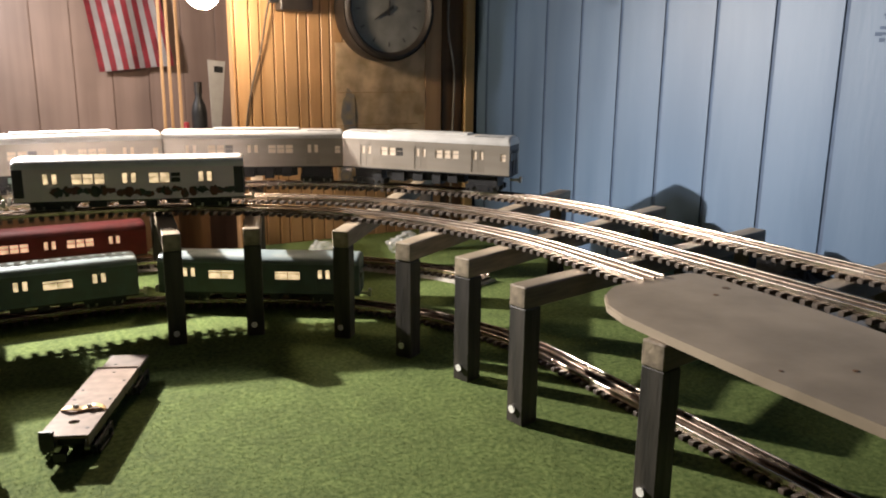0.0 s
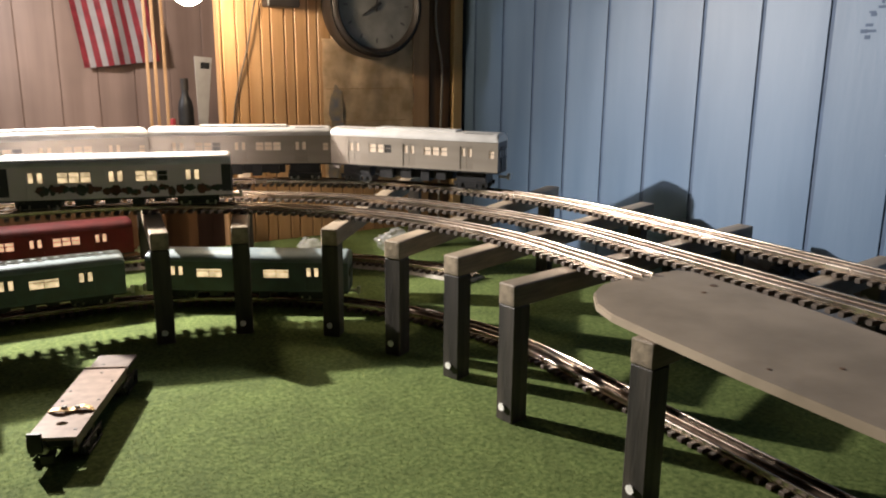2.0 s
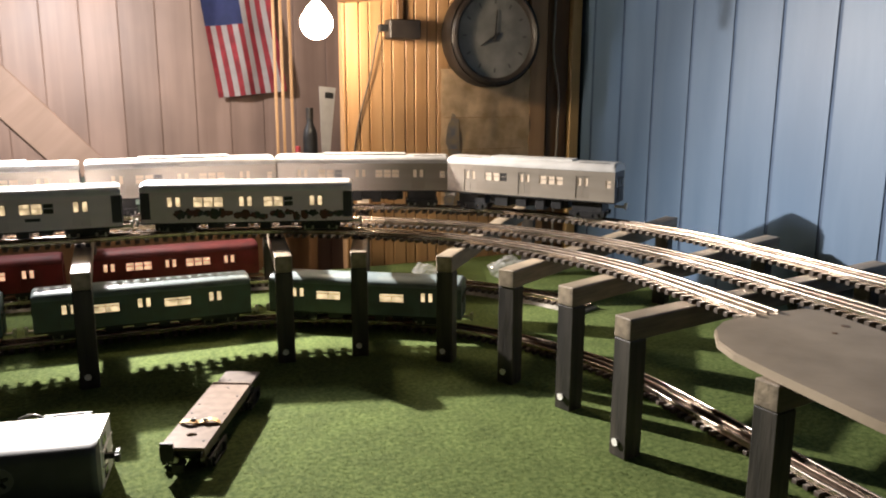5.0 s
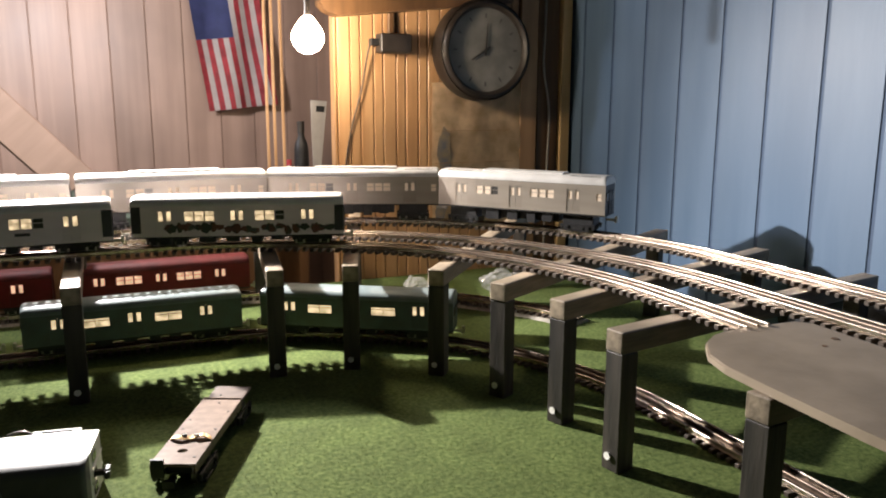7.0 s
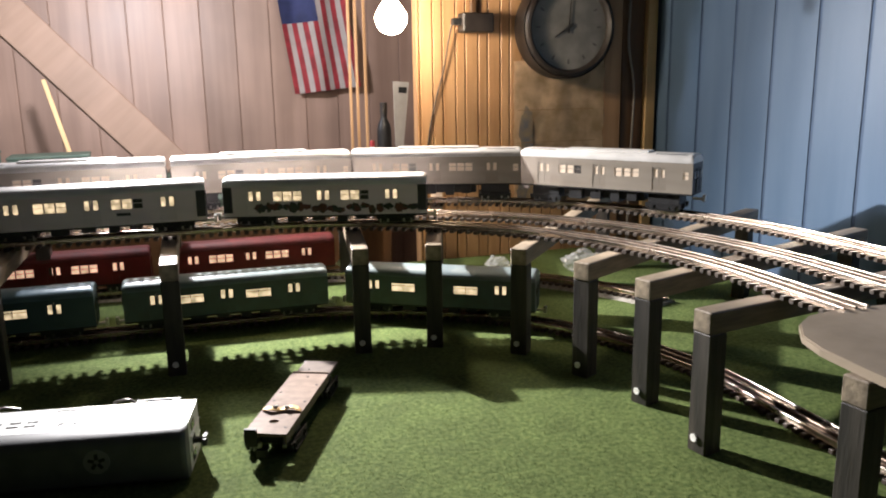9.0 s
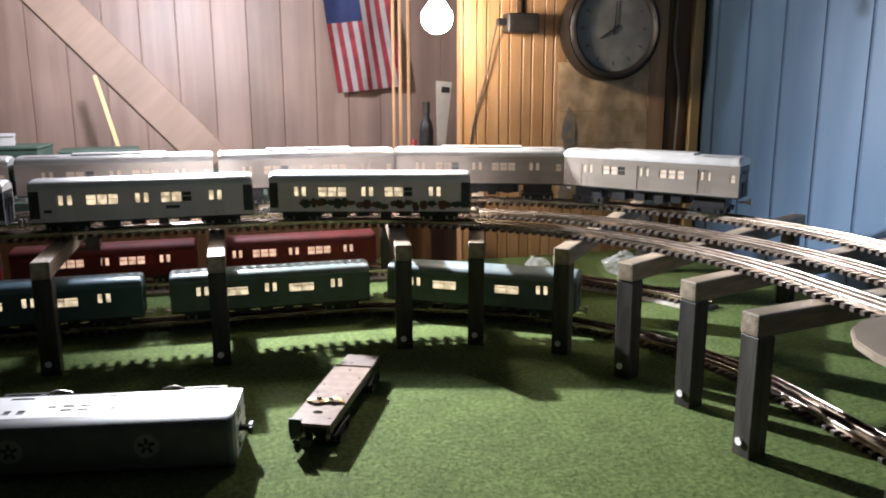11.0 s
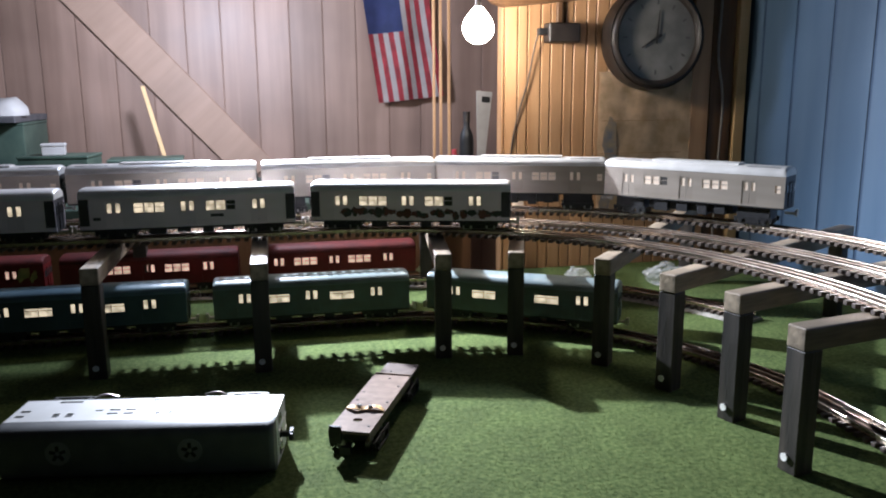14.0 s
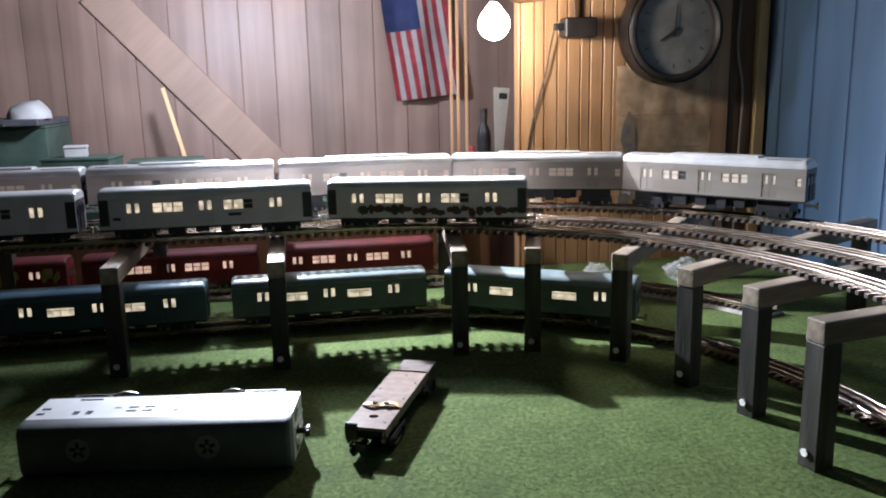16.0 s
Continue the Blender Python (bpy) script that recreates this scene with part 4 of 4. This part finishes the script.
# leaning plank and things at the far end of the bench
pl = thing("leaning_plank", "pale pine plank leaning against the far wall", "plank", spot(-0.060, QF - 0.017, ZB + 0.004))
part("plank", soft_box(-0.060, 0.060, 0, 0.012, 0, 0.80, 0.003), M_PLANK, pl, m=pose(0, 0, 0, 0, -42, 0))
st = thing("measuring_stick", "thin pale stick leaning at the bench end", "stick", spot(-0.315, 2.50, ZB + 0.002))
part("stick", soft_box(-0.006, 0.006, 0, 0.006, 0, 0.30, 0.001), M_TRIM, st, m=pose(0, 0, 0, -8, -14, 0))
carton("storage_crate", -0.93, 2.45, ZB, 0.52, 0.28, 0.185, M_BENCH, "long dark green storage crate on the bench", 2, "crate")
M_DUST = material("dusty_dark_board", (0.05, 0.05, 0.055), 0.6, second=(0.085, 0.08, 0.085), scale=25)
sb = thing("shelf_board", "dark dusty board lying over the green crate", "board", spot(-0.95, 2.43, ZB + 0.194))
part("board", soft_box(-0.28, 0.28, -0.16, 0.16, 0, 0.018, 0.002), M_DUST, sb)
part("metal_edge", soft_box(-0.27, 0.20, -0.165, -0.1605, 0.001, 0.006, 0.001), M_STEEL, sb, "thin bright metal edge strip")
cap = thing("draped_cloth", "grey peaked cloth cap on the dark board", "cloth", spot(-0.715, 2.36, ZB + 0.212))
bm = bmesh.new()
bmesh.ops.create_icosphere(bm, subdivisions=3, radius=0.06)
for v in bm.verts:
    v.co.z = max(v.co.z, 0) * (0.75 + 4.0 * max(v.co.x, 0))
    v.co.x *= 0.95
    v.co += Vector((0, 0, 1)) * 0.010 * noise.noise(v.co * 35) * (1 if v.co.z > 0.004 else 0)
part("crown", bm, M_CARDGREY, cap, smooth=True)
part("peak", soft_box(-0.085, -0.045, -0.03, 0.02, 0.0, 0.006, 0.002), M_CARDGREY, cap, m=pose(0, 0, 0.002, 0, -14, 0))
carton("dark_case", -0.79, 2.06, ZB, 0.085, 0.08, 0.125, M_BLACK, "upright black case on the bench", 15, "case")
carton("dark_case", -0.885, 2.08, ZB, 0.08, 0.09, 0.070, M_CLOTH, "small dark grey case on the bench", -12, "case")
carton("dark_case", -0.69, 2.10, ZB, 0.10, 0.09, 0.075, M_BENCH, "dark green case beside the black one", 6, "case")
carton("dark_case", -0.56, 2.24, ZB, 0.17, 0.12, 0.105, M_BENCH, "dark green tool case on the bench", -6, "case")
carton("small_box", -0.57, 2.22, ZB + 0.1135, 0.055, 0.04, 0.022, M_CARDGREY, "small pale box on the green tool case", 8)
carton("dark_case", -0.37, 2.40, ZB, 0.20, 0.12, 0.080, M_BENCH, "long low green tool case on the bench", 4, "case")
carton("small_box", -0.16, 2.36, ZB, 0.14, 0.10, 0.055, M_CARD, "low reddish brown card box by the plank", -5)
# plastic bags and dark cloth beside the walls
random.seed(3)


def crumple(name, p, q, r, flat, mat, label, category, seed, freq=45, amp=0.35):
    ob = thing(name, label, category, spot(p, q, 0))
    bm = bmesh.new()
    bmesh.ops.create_icosphere(bm, subdivisions=4, radius=1.0)
    for v in bm.verts:
        d = v.co.normalized()
        k = 1 + amp * noise.noise(d * 2.2 + Vector((seed, 0, 0))) + amp * 0.6 * abs(noise.noise(d * 5.5 + Vector((0, seed, 0)))) * 2 - amp * 0.3
        v.co = Vector((d.x * r[0] * k, d.y * r[1] * k, max((d.z * k + 0.75) * r[2], 0.001)))
    part("film" if mat is M_BAG else "cloth", bm, mat, ob)
    return ob


crumple("plastic_bag", 0.845, 1.60, (0.045, 0.035, 0.026), 0.6, M_BAG, "crumpled clear plastic bag on the turf", "plastic bag", 1.0)
crumple("plastic_bag", 0.655, 1.66, (0.026, 0.024, 0.020), 0.6, M_BAG, "small crumpled clear plastic bag on the turf", "plastic bag", 7.0)
bundle = crumple("cloth_bundle", 1.115, 0.80, (0.030, 0.09, 0.072), 0.6, M_CLOTH, "dark crumpled cloth bundle against the blue wall", "cloth", 4.0)
for q, r, k in ((0.985, (0.016, 0.034, 0.074), 2.0), (0.60, (0.030, 0.11, 0.074), 9.0), (0.34, (0.030, 0.13, 0.070), 13.0)):
    extra = crumple("cloth_bundle", 1.115, q, r, 0.6, M_CLOTH, "low dark crumpled cloth bundle against the blue wall", "cloth", k)

# mark on the blue wall
bm = bmesh.new()
for k in range(9):
    y = 0.690 + 0.012 * random.uniform(-1, 1) + 0.003 * k
    z = 0.53 - 0.008 * k + random.uniform(-0.004, 0.004)
    box(bm, PW - 0.0024, PW - 0.0019, y, y + random.uniform(0.004, 0.014), z, z + random.uniform(0.002, 0.006))
solid("wall_scuff", bm, M_GROOVE, "dark smudged scuff on the blue boards", "scuff", B.copy(), kind="structure")

# ---- pieces of the setting ----
G0, GS = 1.770, 0.1243
for k in range(-1, 27):
    hi, lo = G0 - GS * k - 0.0043, G0 - GS * (k + 1) + 0.0043
    hi = min(hi, QW - 0.024)
    if hi - lo < 0.004:
        continue
    part("board", soft_box(PW - 0.0020, PW - 0.0003, lo, hi, -0.3, CEIL - 0.002, 0.0007, 2), M_BLUE, wall_east)
p = PL + 0.001
k = 0
while p < 1.010:
    w = 0.0245 if k % 2 else 0.0330
    e = min(p + w, 1.010)
    part("board", soft_box(p + 0.0012, e - 0.0012, QW - 0.006, QW - 0.0004, -0.3, CEIL - 0.002, 0.0018), M_PANEL, wall_north)
    p += w
    k += 1
part("board", soft_box(PL - 0.006, PL - 0.0005, QW - 0.006, QW + 0.03, -0.3, CEIL - 0.002, 0.0015), M_PANEL, wall_north)
for k in range(34):
    p = -2.58 + 0.110 * k
    if p > PW:
        break
    part("board", soft_box(p, min(p + 0.1085, PW), QF - 0.003, QF - 0.0005, -0.3, CEIL - 0.002, 0.002), M_FARWALL, wall_far)
for ob, key, s0, s1 in TIE_JOBS:
    n = min(int((s1 - s0) / 0.0152), 298)
    for i in range(n):
        p, q, a = along(key, s0 + (i + 0.5) * (s1 - s0) / n)
        part("tie", tie_mesh, None, ob, "", pose(p, q, 0, 0, 0, math.degrees(a) + random.uniform(-0.8, 0.8)))

# turf blades
rng = np.random.default_rng(4)


def blades(lo, hi, count, tall):
    x = rng.uniform(lo[0], hi[0], count)
    y = rng.uniform(lo[1], hi[1], count)
    a = rng.uniform(0, 2 * np.pi, count)
    h = rng.uniform(0.45, 1.0, count) * tall
    w = 0.00045
    lean = rng.normal(0, 0.0026, (count, 2))
    base = np.stack([x, y, np.full(count, -0.0003)], 1)
    d = np.stack([np.cos(a) * w, np.sin(a) * w, np.zeros(count)], 1)
    tip = base + np.stack([lean[:, 0], lean[:, 1], h], 1)
    v = np.empty((count * 3, 3))
    v[0::3], v[1::3], v[2::3] = base - d, base + d, tip
    return v


verts = np.concatenate([blades((-0.75, 0.25), (0.95, 1.0), 200000, 0.0019), blades((-0.75, 1.0), (1.1, 1.8), 120000, 0.0019)])
me = bpy.data.meshes.new("grass")
me.vertices.add(len(verts))
me.vertices.foreach_set("co", verts.astype(np.float32).ravel())
nf = len(verts) // 3
me.loops.add(len(verts))
me.loops.foreach_set("vertex_index", np.arange(len(verts), dtype=np.int32))
me.polygons.add(nf)
me.polygons.foreach_set("loop_start", np.arange(0, len(verts), 3, dtype=np.int32))
me.update(calc_edges=True)
me.validate()
me.materials.append(M_BLADE)
gr = new("grass", me)
gr.matrix_basis = B.copy()
tagged(gr, "short green fibres of the artificial turf", "grass", kind="stuff")
